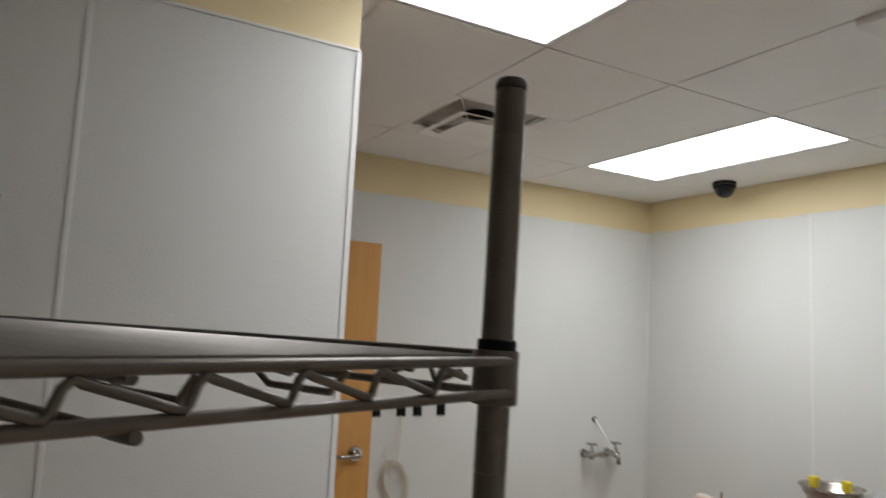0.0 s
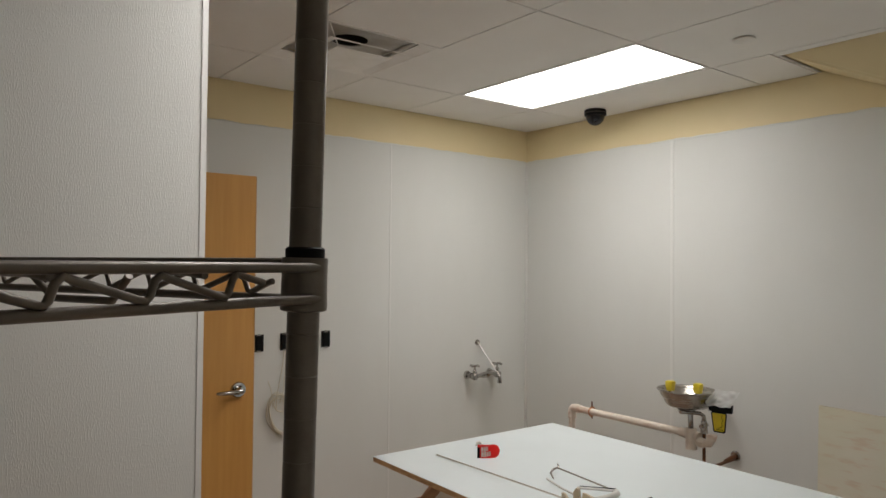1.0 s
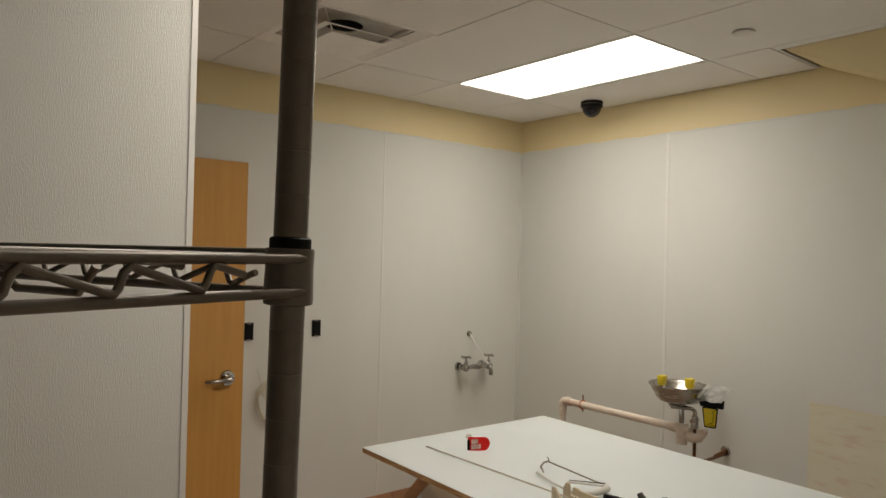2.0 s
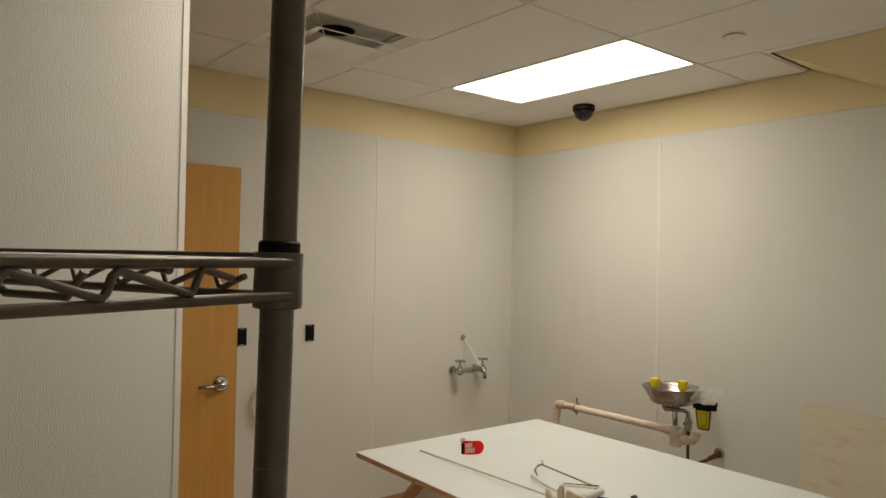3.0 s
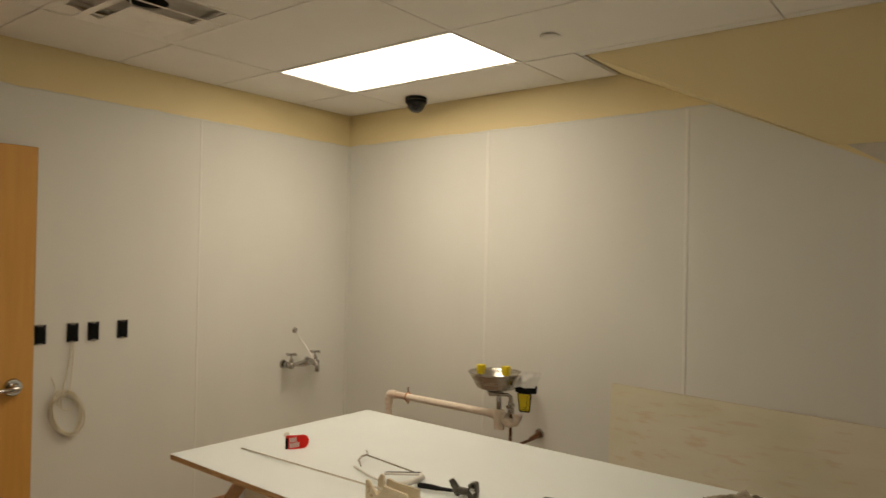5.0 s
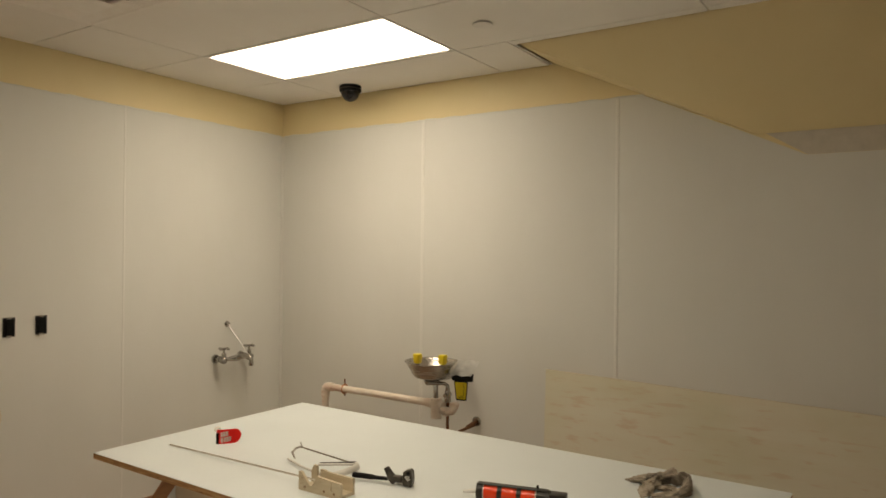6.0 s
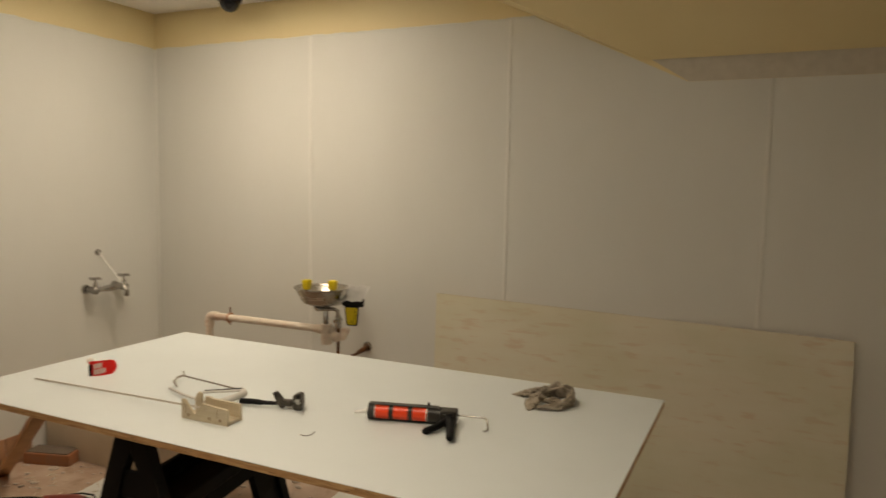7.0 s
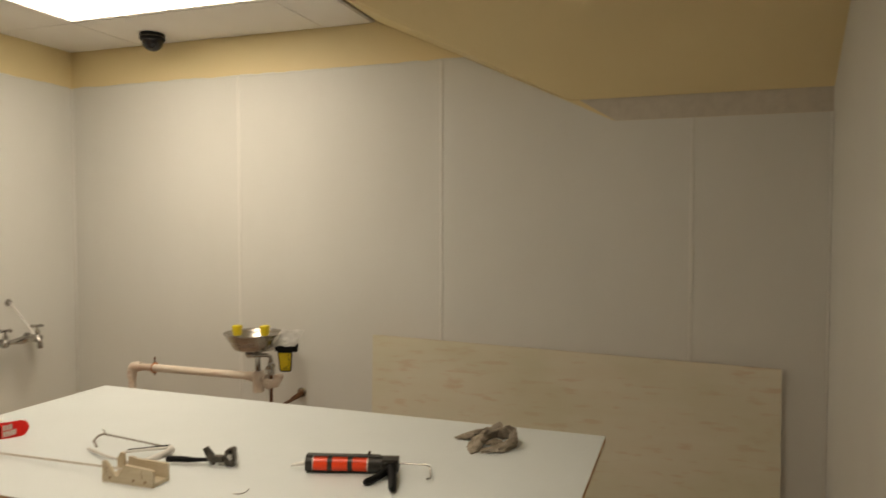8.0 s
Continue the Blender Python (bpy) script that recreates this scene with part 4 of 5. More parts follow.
ledge((0, 0, 0), (0, SW, 0), 0.1107, 0.040, out=0.0165)
ledge((0, 0, 0), (SL, 0, 0), 0.0650, 0.028, flip=True)
ledge((SL, 0, 0), (SL, SW, 0), 0.085)
ledge((0, SW, 0), (SL, SW, 0), 0.085)
part("mat_edge", rod(bm_(), (0.014, -0.001, PZ - 0.0062), (SL - 0.014, -0.001, PZ - 0.0062), 0.0028, 0.0028, 10), M_SHELF, unit, smooth=60)
wire = mesh_of("deck_wire", tube(bm_(), [(0, -0.001, PZ - 0.0100), (0, 0.02, PZ - 0.0097), (0, SW - 0.02, PZ - 0.0097), (0, SW + 0.001, PZ - 0.0100)], 0.0022, 6), M_DECK_SHEEN, 60)
for k in range(63):
    w = new("deck_wire", wire)
    w.parent, w.location = unit, (0.022 + 0.0193 * k, 0, 0)
for y in (0.11, 0.23, 0.345, 0.44):
    part("deck_support", tube(bm_(), [(0.004, y, PZ - 0.018), (0.03, y, PZ - 0.0152), (SL - 0.03, y, PZ - 0.0152), (SL - 0.004, y, PZ - 0.018)], 0.0034, 8), M_SHELF, unit, smooth=60)
for y in (0.17, 0.29):
    part("stiffener", tube(bm_(), [(0.012, y, PZ - 0.018), (0.03, y, PZ - 0.036), (0.10, y, PZ - 0.036), (0.13, y, PZ - 0.018), (0.2, y, PZ - 0.018), (0.23, y, PZ - 0.036), (0.5, y, PZ - 0.036), (0.53, y, PZ - 0.018), (SL - 0.01, y, PZ - 0.018)], 0.0030, 8), M_SHELF, unit, smooth=60)
part("cross_support", rod(bm_(), (-0.004, 0.338, PZ - 0.019), (SL + 0.004, 0.338, PZ - 0.019), 0.0036, 0.0036, 12), M_SHELF, unit, smooth=60)
part("cross_support", tube(bm_(), [(-0.020, 0.342, PZ - 0.046), (0.0, 0.339, PZ - 0.0475), (0.03, 0.338, PZ - 0.0475), (SL - 0.03, 0.338, PZ - 0.0475), (SL + 0.018, 0.342, PZ - 0.046)], 0.0038, 12), M_SHELF, unit, smooth=60)

# ---- tools and scraps on the table ----
gun = thing("caulking_gun", "black caulking gun loaded with an orange sealant tube", "caulking gun", pose(2.475, -1.447, TOP, 0, 0, 14.5))
AX = 0.0285


def barrel(bm, x0, x1, r, seg=28):
    return rod(bm, (x0, 0, AX), (x1, 0, AX), r, r, seg)


part("sealant_tube", barrel(bm_(), 0.004, 0.225, 0.0252), M_ORANGE, gun, "orange sealant cartridge", smooth=40)
part("tube_label", barrel(bm_(), 0.022, 0.0255, 0.0254), M_PRINT, gun)
part("tube_label", barrel(bm_(), 0.200, 0.204, 0.0254), M_PRINT, gun)
for x0, x1 in ((0.0, 0.022), (0.072, 0.087), (0.138, 0.153), (0.205, 0.247)):
    part("cradle_ring", barrel(bm_(), x0, x1, 0.0278), M_GUN, gun, smooth=40)
for ang, half in ((88, 0.0150), (244, 0.0080), (285, 0.0065), (20, 0.0065)):
    c, s = math.cos(radians(ang)), math.sin(radians(ang))
    bm = box(bm_(), (0.0, -half, 0.0252), (0.24, half, 0.0280), 0.001)
    bm.transform(Matrix.Translation((0, 0, AX)) @ Matrix.Rotation(radians(ang - 90), 4, "X"))
    part("cradle_strip", bm, M_GUN, gun)
part("release_tab", box(bm_(), (0.200, 0.006, AX + 0.027), (0.208, 0.014, AX + 0.038), 0.001), M_GUN, gun)
part("nozzle", rod(bm_(), (-0.052, 0, AX - 0.010), (0.002, 0, AX), 0.0045, 0.0085, 16), M_CLEAR, gun, "clear plastic nozzle", smooth=40)
part("handle_block", box(bm_(), (0.247, -0.026, 0.008), (0.302, 0.022, 0.052), 0.005, 2), M_GUN, gun, smooth=40)
for x, z in ((0.262, 0.040), (0.264, 0.026), (0.284, 0.042)):
    part("rivet", rod(bm_(), (x, -0.0285, z), (x, -0.0258, z), 0.0034, 0.0034, 10), M_CHROME, gun, "bright steel rivet", smooth=40)
part("handle", tube(bm_(), [(0.276, -0.015, 0.026), (0.288, -0.06, 0.022), (0.296, -0.11, 0.018), (0.303, -0.160, 0.015), (0.304, -0.172, 0.015)], [0.016, 0.016, 0.014, 0.0125, 0.008], 14), M_BLACK, gun, smooth=60)
part("trigger", tube(bm_(), [(0.276, -0.026, 0.024), (0.262, -0.05, 0.020), (0.240, -0.082, 0.015), (0.216, -0.112, 0.012), (0.210, -0.118, 0.012)], [0.013, 0.012, 0.011, 0.011, 0.007], 12), M_BLACK, gun, smooth=60)
part("plunger_rod", tube(bm_(), [(0.300, 0.0, AX + 0.004), (0.390, 0.0, AX + 0.002), (0.401, -0.006, AX), (0.406, -0.022, AX - 0.006), (0.410, -0.058, 0.012), (0.406, -0.066, 0.010), (0.396, -0.068, 0.010)], 0.0030, 10), M_CHROME, gun, "bent steel plunger rod", smooth=60)

mitre = thing("mitre_box", "small worn wooden mitre box with a saw notch", "mitre box", (1.912, -1.728, TOP))
near = [(0, 0), (0.195, 0), (0.195, 0.050), (0.190, 0.054), (0.088, 0.060), (0.060, 0.022), (0.052, 0.022), (0.014, 0.064), (0, 0.064)]
part("side_board", prism(bm_(), [(x, 0, z) for x, z in near], (0, 0.009, 0)), M_BEECH, mitre)
far = [(0, 0), (0.195, 0), (0.195, 0.056), (0.075, 0.058), (0.062, 0.062), (0.045, 0.062), (0.040, 0.030), (0.030, 0.030), (0.026, 0.070), (0.014, 0.073), (0, 0.052)]
part("side_board", prism(bm_(), [(x, 0.063, z) for x, z in far], (0, 0.009, 0)), M_BEECH, mitre)
part("bottom_board", box(bm_(), (0.001, 0.0092, 0.0), (0.194, 0.0628, 0.012), 0.001), M_BEECH, mitre)
for x in (0.030, 0.120, 0.165):
    part("worn_mark", rod(bm_(), (x, -0.0008, 0.015), (x, 0.001, 0.015), 0.005, 0.005, 10), M_NAIL, mitre)

for x in (0.012, 0.020, 0.152):
    part("saw_kerf", box(bm_(), (x, -0.0007, 0.020), (x + 0.0016, 0.0005, 0.050)), M_NAIL, mitre)

saw = thing("hacksaw", "pale grey tubular hacksaw lying behind the mitre box", "hacksaw", pose(1.588, -1.392, TOP + 0.009) @ Matrix.Scale(0.92, 4))
part("blade", prism(bm_(), [(0.0, 0.0, 0.006), (0.365, -0.062, 0.010), (0.365, -0.062, 0.017), (0.0, 0.0, 0.013)], (0.0004, 0.0022, 0)), M_BLADE, saw, "thin toothed blade")
part("frame_tube", tube(bm_(), [(0.066, -0.142, 0.002), (0.080, -0.152, 0.004), (0.20, -0.196, 0.006), (0.32, -0.226, 0.008), (0.37, -0.224, 0.010)], 0.0052, 12), M_GREY_PAINT, saw, smooth=60)
part("tip_arm", tube(bm_(), [(0.084, -0.122, 0.004), (0.046, -0.098, 0.016), (0.018, -0.050, 0.018), (0.004, -0.010, 0.013), (0.0, 0.006, 0.011)], [0.003, 0.0050, 0.0048, 0.0044, 0.004], 10), M_BLADE, saw, smooth=60)
part("tip_hook", tube(bm_(), [(0.0, 0.004, 0.012), (-0.010, 0.012, 0.018), (-0.016, 0.012, 0.026)], 0.0026, 8), M_CHROME, saw, smooth=60)
part("handle", tube(bm_(), [(0.36, -0.224, 0.010), (0.388, -0.214, 0.012), (0.412, -0.182, 0.016), (0.420, -0.135, 0.018), (0.412, -0.096, 0.018), (0.388, -0.072, 0.018), (0.355, -0.064, 0.016)], [0.006, 0.009, 0.0125, 0.014, 0.0135, 0.010, 0.005], 14), M_GREY_PAINT, saw, smooth=60)
part("stirrup", tube(bm_(), [(0.38, -0.078, 0.018), (0.32, -0.112, 0.016), (0.25, -0.150, 0.012)], 0.0058, 10), M_GREY_PAINT, saw, smooth=60)
part("grip_seam", tube(bm_(), [(0.385, -0.070, 0.0262), (0.32, -0.108, 0.0222), (0.255, -0.145, 0.0180)], 0.0026, 8), M_BLACK, saw, "dark rubber seam", smooth=60)

clamp = thing("clamp_tool", "black handled clamp tool with cast double jaws", "clamp", pose(1.995, -1.535, TOP, 0, 0, 14))
part("grip", tube(bm_(), [(0.0, 0, 0.016), (0.006, 0, 0.016), (0.05, 0, 0.017), (0.078, 0, 0.016), (0.086, 0, 0.016), (0.138, 0, 0.017)], [0.008, 0.0100, 0.0100, 0.0094, 0.0074, 0.0066], 16), M_BLACK, clamp, smooth=60)
part("shaft", rod(bm_(), (0.100, 0, 0.017), (0.222, 0, 0.020), 0.0052, 0.0052, 12), M_CAST, clamp, smooth=40)
bm = prism(bm_(), [(0.126, -0.008, 0.054), (0.140, -0.008, 0.062), (0.162, -0.008, 0.036), (0.172, -0.008, 0.022), (0.166, -0.008, 0.001), (0.152, -0.008, 0.004), (0.148, -0.008, 0.016), (0.136, -0.008, 0.032)], (0, 0.016, 0))
bmesh.ops.bevel(bm, geom=bm.edges[:], offset=0.002, affect="EDGES")
part("sliding_jaw", bm, M_CAST, clamp)
bm = prism(bm_(), [(0.206, -0.014, 0.0), (0.236, -0.014, 0.0), (0.240, -0.014, 0.024), (0.237, -0.014, 0.056), (0.230, -0.014, 0.062), (0.212, -0.014, 0.058), (0.202, -0.014, 0.048), (0.208, -0.014, 0.034), (0.200, -0.014, 0.020)], (0, 0.028, 0))
bmesh.ops.bevel(bm, geom=bm.edges[:], offset=0.0025, affect="EDGES")
part("fixed_jaw", bm, M_CAST, clamp)
part("carriage", box(bm_(), (0.160, -0.010, 0.010), (0.198, 0.010, 0.034), 0.004), M_CAST, clamp)
part("release_lever", prism(bm_(), [(0.176, -0.004, 0.012), (0.196, -0.004, 0.012), (0.204, -0.004, -0.000), (0.182, -0.004, 0.000)], (0, 0.008, 0)), M_STEEL, clamp)
part("jaw_pad", rod(bm_(), (0.224, -0.0155, 0.030), (0.224, -0.0142, 0.030), 0.010, 0.010, 4), M_STEEL, clamp)
part("jaw_pad", rod(bm_(), (0.224, -0.0155, 0.050), (0.224, -0.0142, 0.050), 0.007, 0.007, 4), M_BLACK, clamp)
part("jaw_screw", rod(bm_(), (0.222, -0.020, 0.036), (0.222, 0.020, 0.036), 0.008, 0.008, 14), M_STEEL, clamp, smooth=40)

card = thing("red_wrapper", "curled red printed wrapper with black edge and white lettering bars", "packaging", pose(1.255, -1.492, TOP, 0, 0, 50))


def wrapper_point(u, v):
    """u along the card in metres from its middle, v up it; curled and leaning back."""
    u, v, lean = u * 0.8, v * 0.82, 0.34
    bend = 4.5 * u * u
    return Vector((u, bend + v * lean + 0.010 * math.sin(18 * u), max(0.001, v * 0.92)))


def wrapper(bm, u0, u1, v0, v1, lift=0.0, nu=14, nv=5, rounded=False):
    rows = []
    for k in range(nv + 1):
        row = []
        for i in range(nu + 1):
            u, v = u0 + (u1 - u0) * i / nu, v0 + (v1 - v0) * k / nv
            if rounded:
                mid, half = (v0 + v1) / 2, (v1 - v0) / 2
                if u > u1 - half:
                    q = (u - (u1 - half)) / half
                    v = mid + (v - mid) * math.sqrt(max(0.02, 1 - q * q))
            p = wrapper_point(u, v)
            p.y -= lift
            row.append(bm.verts.new(p))
        rows.append(row)
    for k in range(nv):
        for i in range(nu):
            bm.faces.new((rows[k][i], rows[k][i + 1], rows[k + 1][i + 1], rows[k + 1][i]))
    bmesh.ops.solidify(bm, geom=bm.faces[:], thickness=0.0008)
    return bm


part("sheet", wrapper(bm_(), -0.062, 0.066, 0.0, 0.076, 0, 20, 8, True), M_RED, card, smooth=40)
part("dark_edge", wrapper(bm_(), -0.064, -0.049, 0.0, 0.060, 0.0016, 4, 5), M_BLACK, card, "black printed edge")
part("curled_end", tube(bm_(), [(-0.056, 0.018, 0.052), (-0.052, 0.024, 0.062), (-0.044, 0.028, 0.066), (-0.032, 0.028, 0.062)], [0.004, 0.008, 0.008, 0.004], 10), M_PRINT, card, smooth=60)
for u0, u1, v0, v1 in ((-0.041, -0.029, 0.038, 0.062), (-0.027, -0.015, 0.039, 0.064), (-0.013, -0.003, 0.042, 0.066), (-0.041, -0.027, 0.009, 0.034), (-0.025, -0.013, 0.010, 0.036), (-0.011, 0.001, 0.012, 0.038), (0.003, 0.012, 0.014, 0.039)):
    part("print_bar", wrapper(bm_(), u0, u1, v0, v1, 0.0018, 3, 2), M_PRINT, card)

strip = thing("trim_strip", "long thin grey-beige trim channel laid across the table", "trim strip")
pa, pb = Vector((1.068, -1.650, TOP + 0.0005)), Vector((1.960, -1.682, TOP + 0.0250))
ln = (pb - pa).length
bm = box(bm_(), (0, -0.0032, 0), (ln, 0.0032, 0.0012))
box(bm, (0, 0.0022, 0.0013), (ln, 0.0032, 0.0046))
box(bm, (0, -0.0032, 0.0013), (ln, -0.0024, 0.0026))
bm.transform(Matrix.Translation(pa) @ (pb - pa).to_track_quat("X", "Z").to_matrix().to_4x4())
part("channel", bm, M_STRIP, strip)

scrap = thing("plastic_shaving", "tiny curled offcut of white plastic on the table", "offcut", (2.385, -1.675, TOP))
part("curl", tube(bm_(), [(-0.022, -0.006, 0.0015), (-0.012, -0.010, 0.0015), (-0.002, -0.009, 0.0015), (0.010, 0.000, 0.004), (0.016, 0.009, 0.009), (0.017, 0.013, 0.013)], 0.0012, 6), M_CAST, scrap, smooth=60)
part("flake", box(bm_(), (-0.028, -0.010, 0.0), (-0.004, -0.002, 0.001)), M_PRINT, scrap)

rag = thing("rag", "crumpled mottled grey-brown rag near the table edge", "rag", (2.945, -1.005, TOP))


def fold(pts, widths, heights, seed):
    """A soft, creased roll of cloth along a path."""
    bm = bm_()
    n, seg = 44, 32
    pts = [Vector(p) * 0.88 for p in pts]
    widths, heights = [w * 0.82 for w in widths], [h * 0.8 for h in heights]
    rings = []
    for i in range(n + 1):
        t = i / n * (len(pts) - 1)
        k = min(int(t), len(pts) - 2)
        f = t - k
        f2 = f * f * (3 - 2 * f)
        p = Vector(pts[k]).lerp(Vector(pts[k + 1]), f2)
        d = (Vector(pts[k + 1]) - Vector(pts[k])).normalized()
        side = Vector((-d.y, d.x, 0))
        w, hgt = widths[k] * (1 - f2) + widths[k + 1] * f2, heights[k] * (1 - f2) + heights[k + 1] * f2
        row = []
        for j in range(seg):
            a = j * math.tau / seg
            c = noise.noise(Vector((i * 0.30, math.cos(a) * 1.6, math.sin(a) * 1.6 + seed)))
            fine = noise.noise(Vector((i * 0.85 + seed, math.cos(a) * 3.5, math.sin(a) * 3.5)))
            ridge = abs(noise.noise(Vector((i * 0.16 + seed, math.cos(a) * 2.4, math.sin(a) * 2.4))))
            crease = 1.12 + 0.42 * c + 0.30 * fine - 0.75 * max(0.0, 0.28 - ridge) * 2 + 0.12 * math.sin(5 * a + seed + 0.3 * i)
            q = p + side * (w * math.cos(a) * crease) + Vector((0, 0, hgt * (0.5 + 0.5 * math.sin(a) * crease)))
            q.z = max(q.z, 0.0015)
            row.append(bm.verts.new(q))
        rings.append(row)
    for r0, r1 in zip(rings, rings[1:]):
        for j in range(seg):
            bm.faces.new((r0[j], r0[(j + 1) % seg], r1[(j + 1) % seg], r1[j]))
    bm.faces.new(rings[0][::-1])
    bm.faces.new(rings[-1])
    return bm


part("flat_tail", fold([(-0.135, 0.040, 0), (-0.095, 0.050, 0), (-0.045, 0.080, 0), (0.02, 0.098, 0)], [0.004, 0.030, 0.032, 0.020], [0.006, 0.018, 0.034, 0.036], 2.0), M_CLOTH, rag, smooth=70)
part("front_tail", fold([(-0.010, -0.135, 0), (-0.010, -0.085, 0), (-0.018, -0.02, 0), (0.0, 0.07, 0)], [0.004, 0.030, 0.026, 0.018], [0.006, 0.018, 0.034, 0.044], 7.0), M_CLOTH, rag, smooth=70)
part("twist", fold([(-0.02, 0.075, 0), (0.045, 0.108, 0), (0.108, 0.082, 0), (0.132, 0.005, 0), (0.096, -0.070, 0), (0.020, -0.105, 0)], [0.014, 0.015, 0.017, 0.018, 0.022, 0.012], [0.046, 0.064, 0.060, 0.048, 0.034, 0.014], 4.0), M_CLOTH, rag, smooth=70)
part("inner_fold", fold([(0.01, 0.01, 0), (0.05, 0.015, 0), (0.095, -0.005, 0)], [0.022, 0.034, 0.020], [0.012, 0.020, 0.014], 11.0), M_CLOTH, rag, smooth=70)

# ---- floor: bricks, offcuts, grit ----
def brick(x, y, z, turn, size=1.0, h=0.060):
    b = thing("brick", "loose red-brown brick with grey mortar dust on the floor", "brick", pose(x, y, z, 0, 0, turn), "loose bricks")
    bm = box(bm_(), (-0.112 * size, -0.058, 0), (0.112 * size, 0.058, h), 0.005, 2)
    for v in bm.verts:
        v.co += Vector([noise.noise(v.co * 40 + Vector((x * 9, k, z))) * 0.003 for k in range(3)])
    part("clay_body", bm, M_BRICK, b)
    part("mortar_bed", box(bm_(), (-0.102 * size, -0.051, h - 0.001), (0.100 * size, 0.050, h + 0.006), 0.002), M_GROUT, b, "grey mortar residue")


brick(0.160, -0.930, 0.0, 17, 1.22, 0.064)
brick(0.075, -1.262, 0.0, 50, 0.52, 0.034)
basin = thing("mop_sink", "pale floor mop sink basin in the corner under the faucet", "mop sink", (0.016, -0.862, 0.0))
MW, MD, MH, MT = 0.74, 0.845, 0.30, 0.045
for nm, lo, hi in (("front_wall", (0, 0, 0), (MW, MT, MH)), ("back_wall", (0, MD - MT, 0), (MW, MD, MH)), ("side_wall", (0, MT + 0.001, 0), (MT, MD - MT - 0.001, MH)), ("side_wall", (MW - MT, MT + 0.001, 0), (MW, MD - MT - 0.001, MH))):
    part(nm, box(bm_(), lo, hi, 0.006, 2), M_BOARD, basin, smooth=40)
part("basin_floor", box(bm_(), (MT + 0.001, MT + 0.001, 0.0), (MW - MT - 0.001, MD - MT - 0.001, 0.06)), M_BOARD, basin)
part("strainer", lathe(bm_(), [(0.045, 0.060), (0.045, 0.064), (0.030, 0.062)], (0.36, 0.42, 0), 24), M_STEEL, basin, "steel drain strainer", smooth=40)
for x, y, turn, w, d, z in ((1.00, -1.22, 8, 0.72, 0.70, 0.001), (2.33, -0.375, 1.5, 1.10, 0.62, 0.001), (3.30, -0.52, 7, 0.80, 0.50, 0.001)):
    o = thing("panel_offcut", "white plastic panel offcut lying on the dusty floor", "panel offcut", pose(x, y, z, 0, 0, turn), "panel offcuts")
    part("sheet", box(bm_(), (-w / 2, -d / 2, 0), (w / 2, d / 2, 0.003), 0.0006), M_FRP, o)
for x0, y0, x1, y1 in ((1.62, -0.735, 2.75, -0.79), (1.70, -0.80, 2.62, -0.75), (1.66, -0.86, 2.80, -0.845)):
    o = thing("floor_strip", "thin pale trim strip lying on the dusty floor", "trim strip", (x0, y0, 0.001), "strips on the floor")
    d_ = Vector((x1 - x0, y1 - y0, 0))
    bm = box(bm_(), (0, -0.012, 0), (d_.length, 0.012, 0.004), 0.001)
    box(bm, (0, -0.012, 0.0042), (d_.length, -0.009, 0.012))
    bm.transform(d_.to_track_quat("X", "Z").to_matrix().to_4x4())
    part("channel", bm, M_VINYL, o)
drill = thing("power_tool", "small red corded power tool lying on the floor", "power tool", pose(0.70, -1.275, 0.0, 0, 0, 20))
part("motor_body", tube(bm_(), [(-0.10, 0, 0.030), (-0.094, 0, 0.030), (-0.03, 0, 0.032), (0.06, 0, 0.034), (0.10, 0, 0.032), (0.106, 0, 0.032)], [0.014, 0.024, 0.028, 0.031, 0.027, 0.016], 20), M_TOOL_RED, drill, "dull red plastic body", smooth=50)
part("grip_cap", tube(bm_(), [(0.104, 0, 0.032), (0.128, 0, 0.031), (0.134, 0, 0.030)], [0.022, 0.019, 0.010], 16), M_BLACK, drill, smooth=50)
part("cord_loop", tube(bm_(), [(0.132, 0, 0.032), (0.158, 0.006, 0.044), (0.142, 0.014, 0.062), (0.075, 0.030, 0.060), (-0.03, 0.046, 0.036), (-0.14, 0.060, 0.010), (-0.22, 0.07, 0.006), (-0.35, 0.04, 0.006)], 0.0042, 8), M_BLACK, drill, smooth=60)
bm = bm_()
rnd = random.Random(11)
for k in range(420):
    x, y = rnd.uniform(0.03, 1.9), rnd.uniform(-1.75, -0.08)
    s = rnd.choice((0.004, 0.006, 0.008, 0.012, 0.018)) * rnd.uniform(0.7, 1.3)
    m = Matrix.Translation((x, y, s * 0.3)) @ Euler((rnd.uniform(-0.4, 0.4), rnd.uniform(-0.4, 0.4), rnd.uniform(0, 6))).to_matrix().to_4x4() @ Matrix.Diagonal((s * rnd.uniform(0.8, 2.2), s, s * 0.6, 1))
    bmesh.ops.create_icosphere(bm, subdivisions=1, radius=0.7, matrix=m)
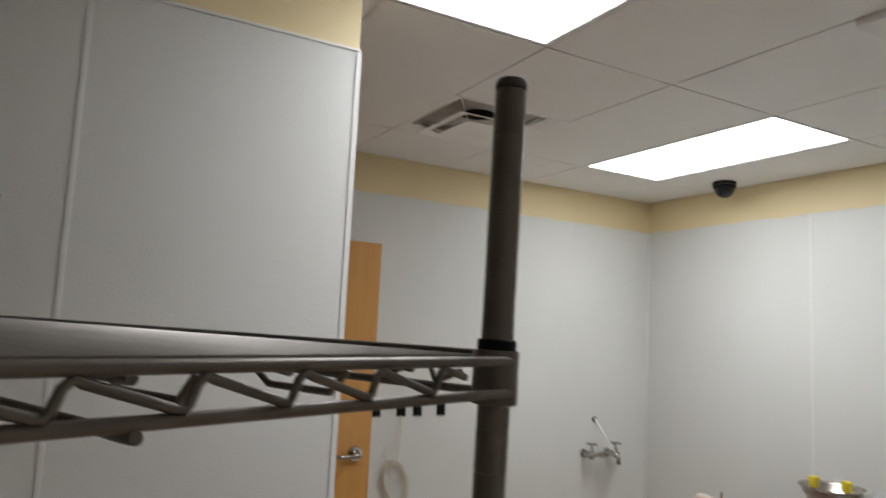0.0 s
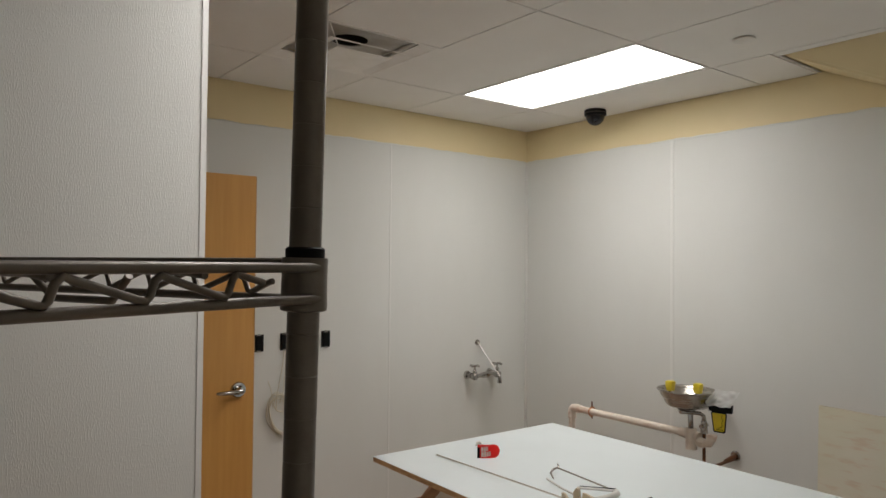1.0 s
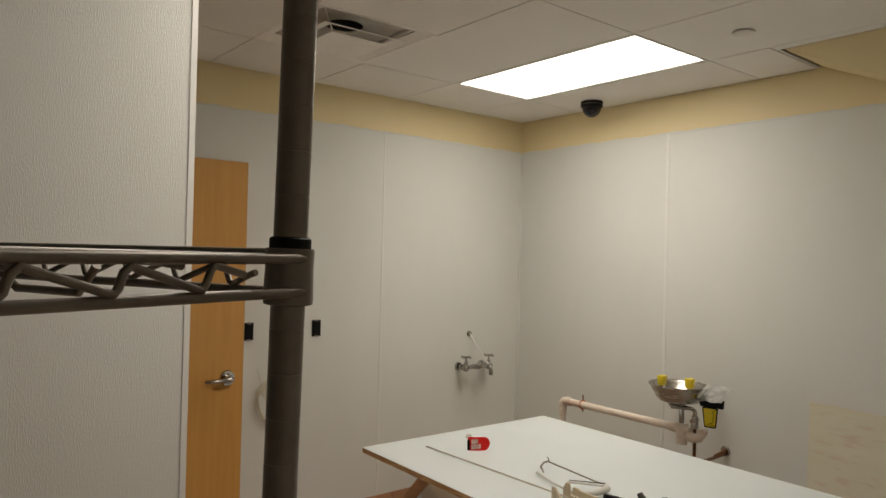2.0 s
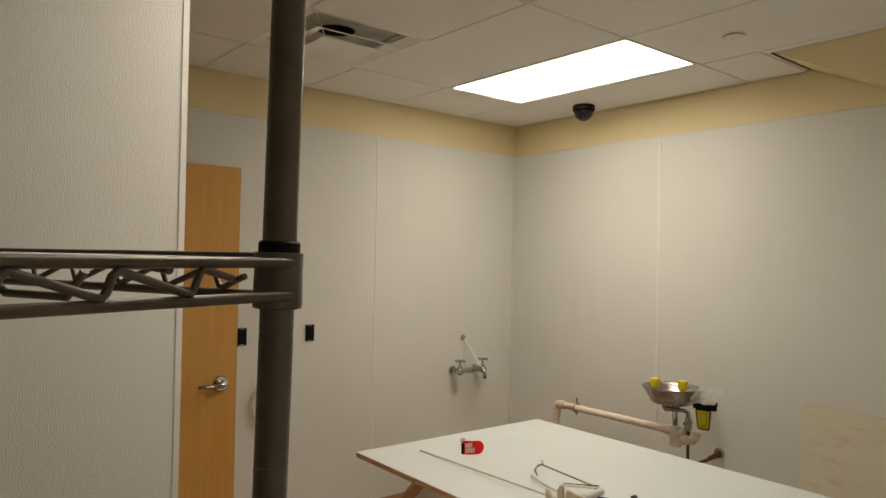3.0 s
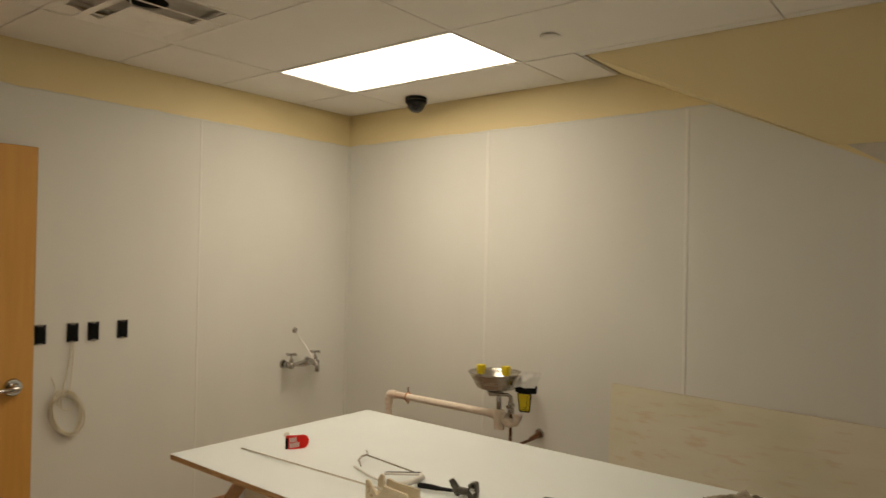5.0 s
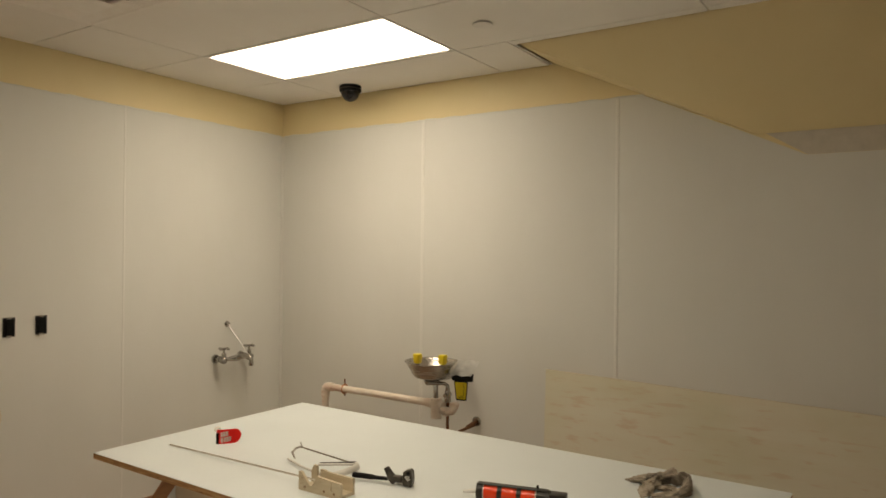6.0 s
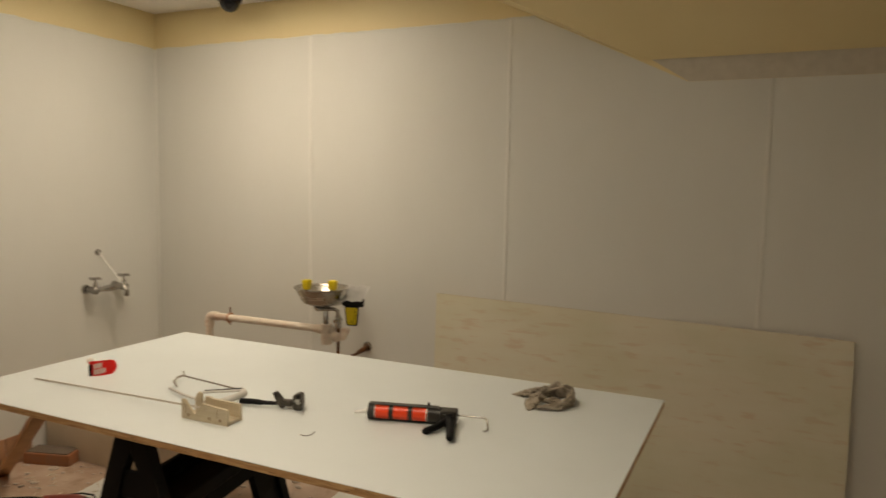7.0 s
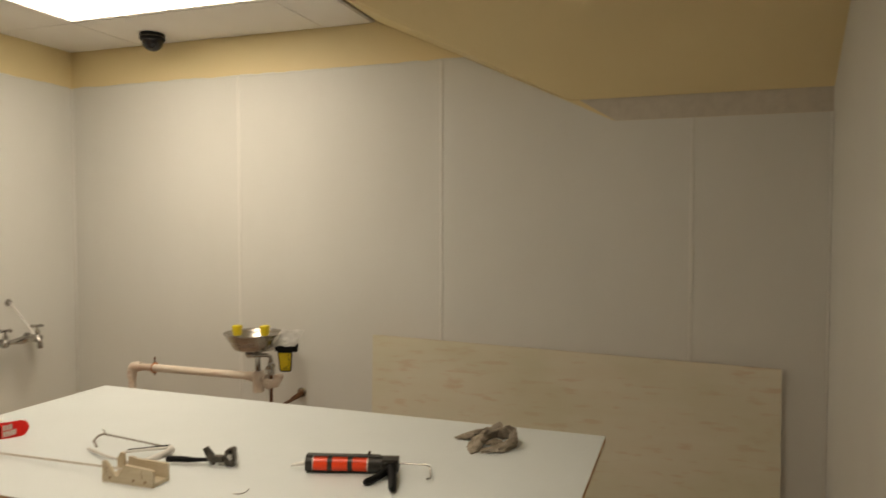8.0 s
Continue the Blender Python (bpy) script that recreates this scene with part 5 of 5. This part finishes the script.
M_GRIT = material("mortar_grit", (0.50, 0.41, 0.33), 0.95, second=(0.62, 0.56, 0.48), mix_scale=18, mix_amount=0.9)
tagged(part("grit", bm, M_GRIT), "pale mortar crumbs and grit strewn on the floor", "debris", "", "stuff")
# scattered crumbs at the left; the thin dark line stands for the plywood's gap shadow
bm = bm_()
for k in range(520):
    x, s = rnd.uniform(2.75, 4.0), rnd.choice((0.002, 0.003, 0.004, 0.006)) * rnd.uniform(0.7, 1.3)
    y = -0.078 - abs(rnd.gauss(0, 0.010 if x < 3.2 else 0.003))
    m = Matrix.Translation((x, y, s * 0.4)) @ Matrix.Rotation(rnd.uniform(-0.6, 0.6), 4, "Z") @ Matrix.Diagonal((s * rnd.uniform(1.2, 3.5), s, s * 0.7, 1))
    bmesh.ops.create_icosphere(bm, subdivisions=1, radius=1, matrix=m)
tagged(part("gap_shadow_debris", bm, M_GAP_SHADE), "dark crumbs that also draw the gap shadow along the foot of the plywood", "debris", "", "stuff")

bm = bm_()
rnd = random.Random(23)
for k in range(90):
    x, y, a = rnd.uniform(0.22, 1.45), rnd.uniform(-1.55, -0.90), rnd.uniform(0, 6.28)
    ln, c = rnd.uniform(0.018, 0.06), rnd.uniform(-0.9, 0.9)
    tube(bm, [(x + ln * q * math.cos(a + c * q), y + ln * q * math.sin(a + c * q), 0.003 + 0.010 * q * (1 - q) + 0.004 * q) for q in (0, 0.33, 0.66, 1)], 0.0016, 4)
tagged(part("wood_shavings", bm, M_BOARD), "thin pale shavings and slivers strewn on the floor", "debris", "", "stuff")

# ---- quarry tile base along the walls, tile by tile ----
base_y = mesh_of("base_tile", box(bm_(), (0.0036, -0.0735, 0.0), (0.014, 0.0735, 0.157), 0.0025), M_BASE)
base_x = mesh_of("base_tile", box(bm_(), (-0.0735, -0.014, 0.0), (0.0735, -0.0036, 0.150), 0.0025), M_BASE)
y = -1.02
while y > -5.9:
    t = new("base_tile", base_y)
    t.parent, t.location = wall_west, (0.0, y, 0.0)
    y -= 0.152
x = 2.05
while x < EAST - 0.03:
    t = new("base_tile", base_x)
    t.parent, t.location = wall_north, (x, 0.0, 0.0)
    x += 0.152
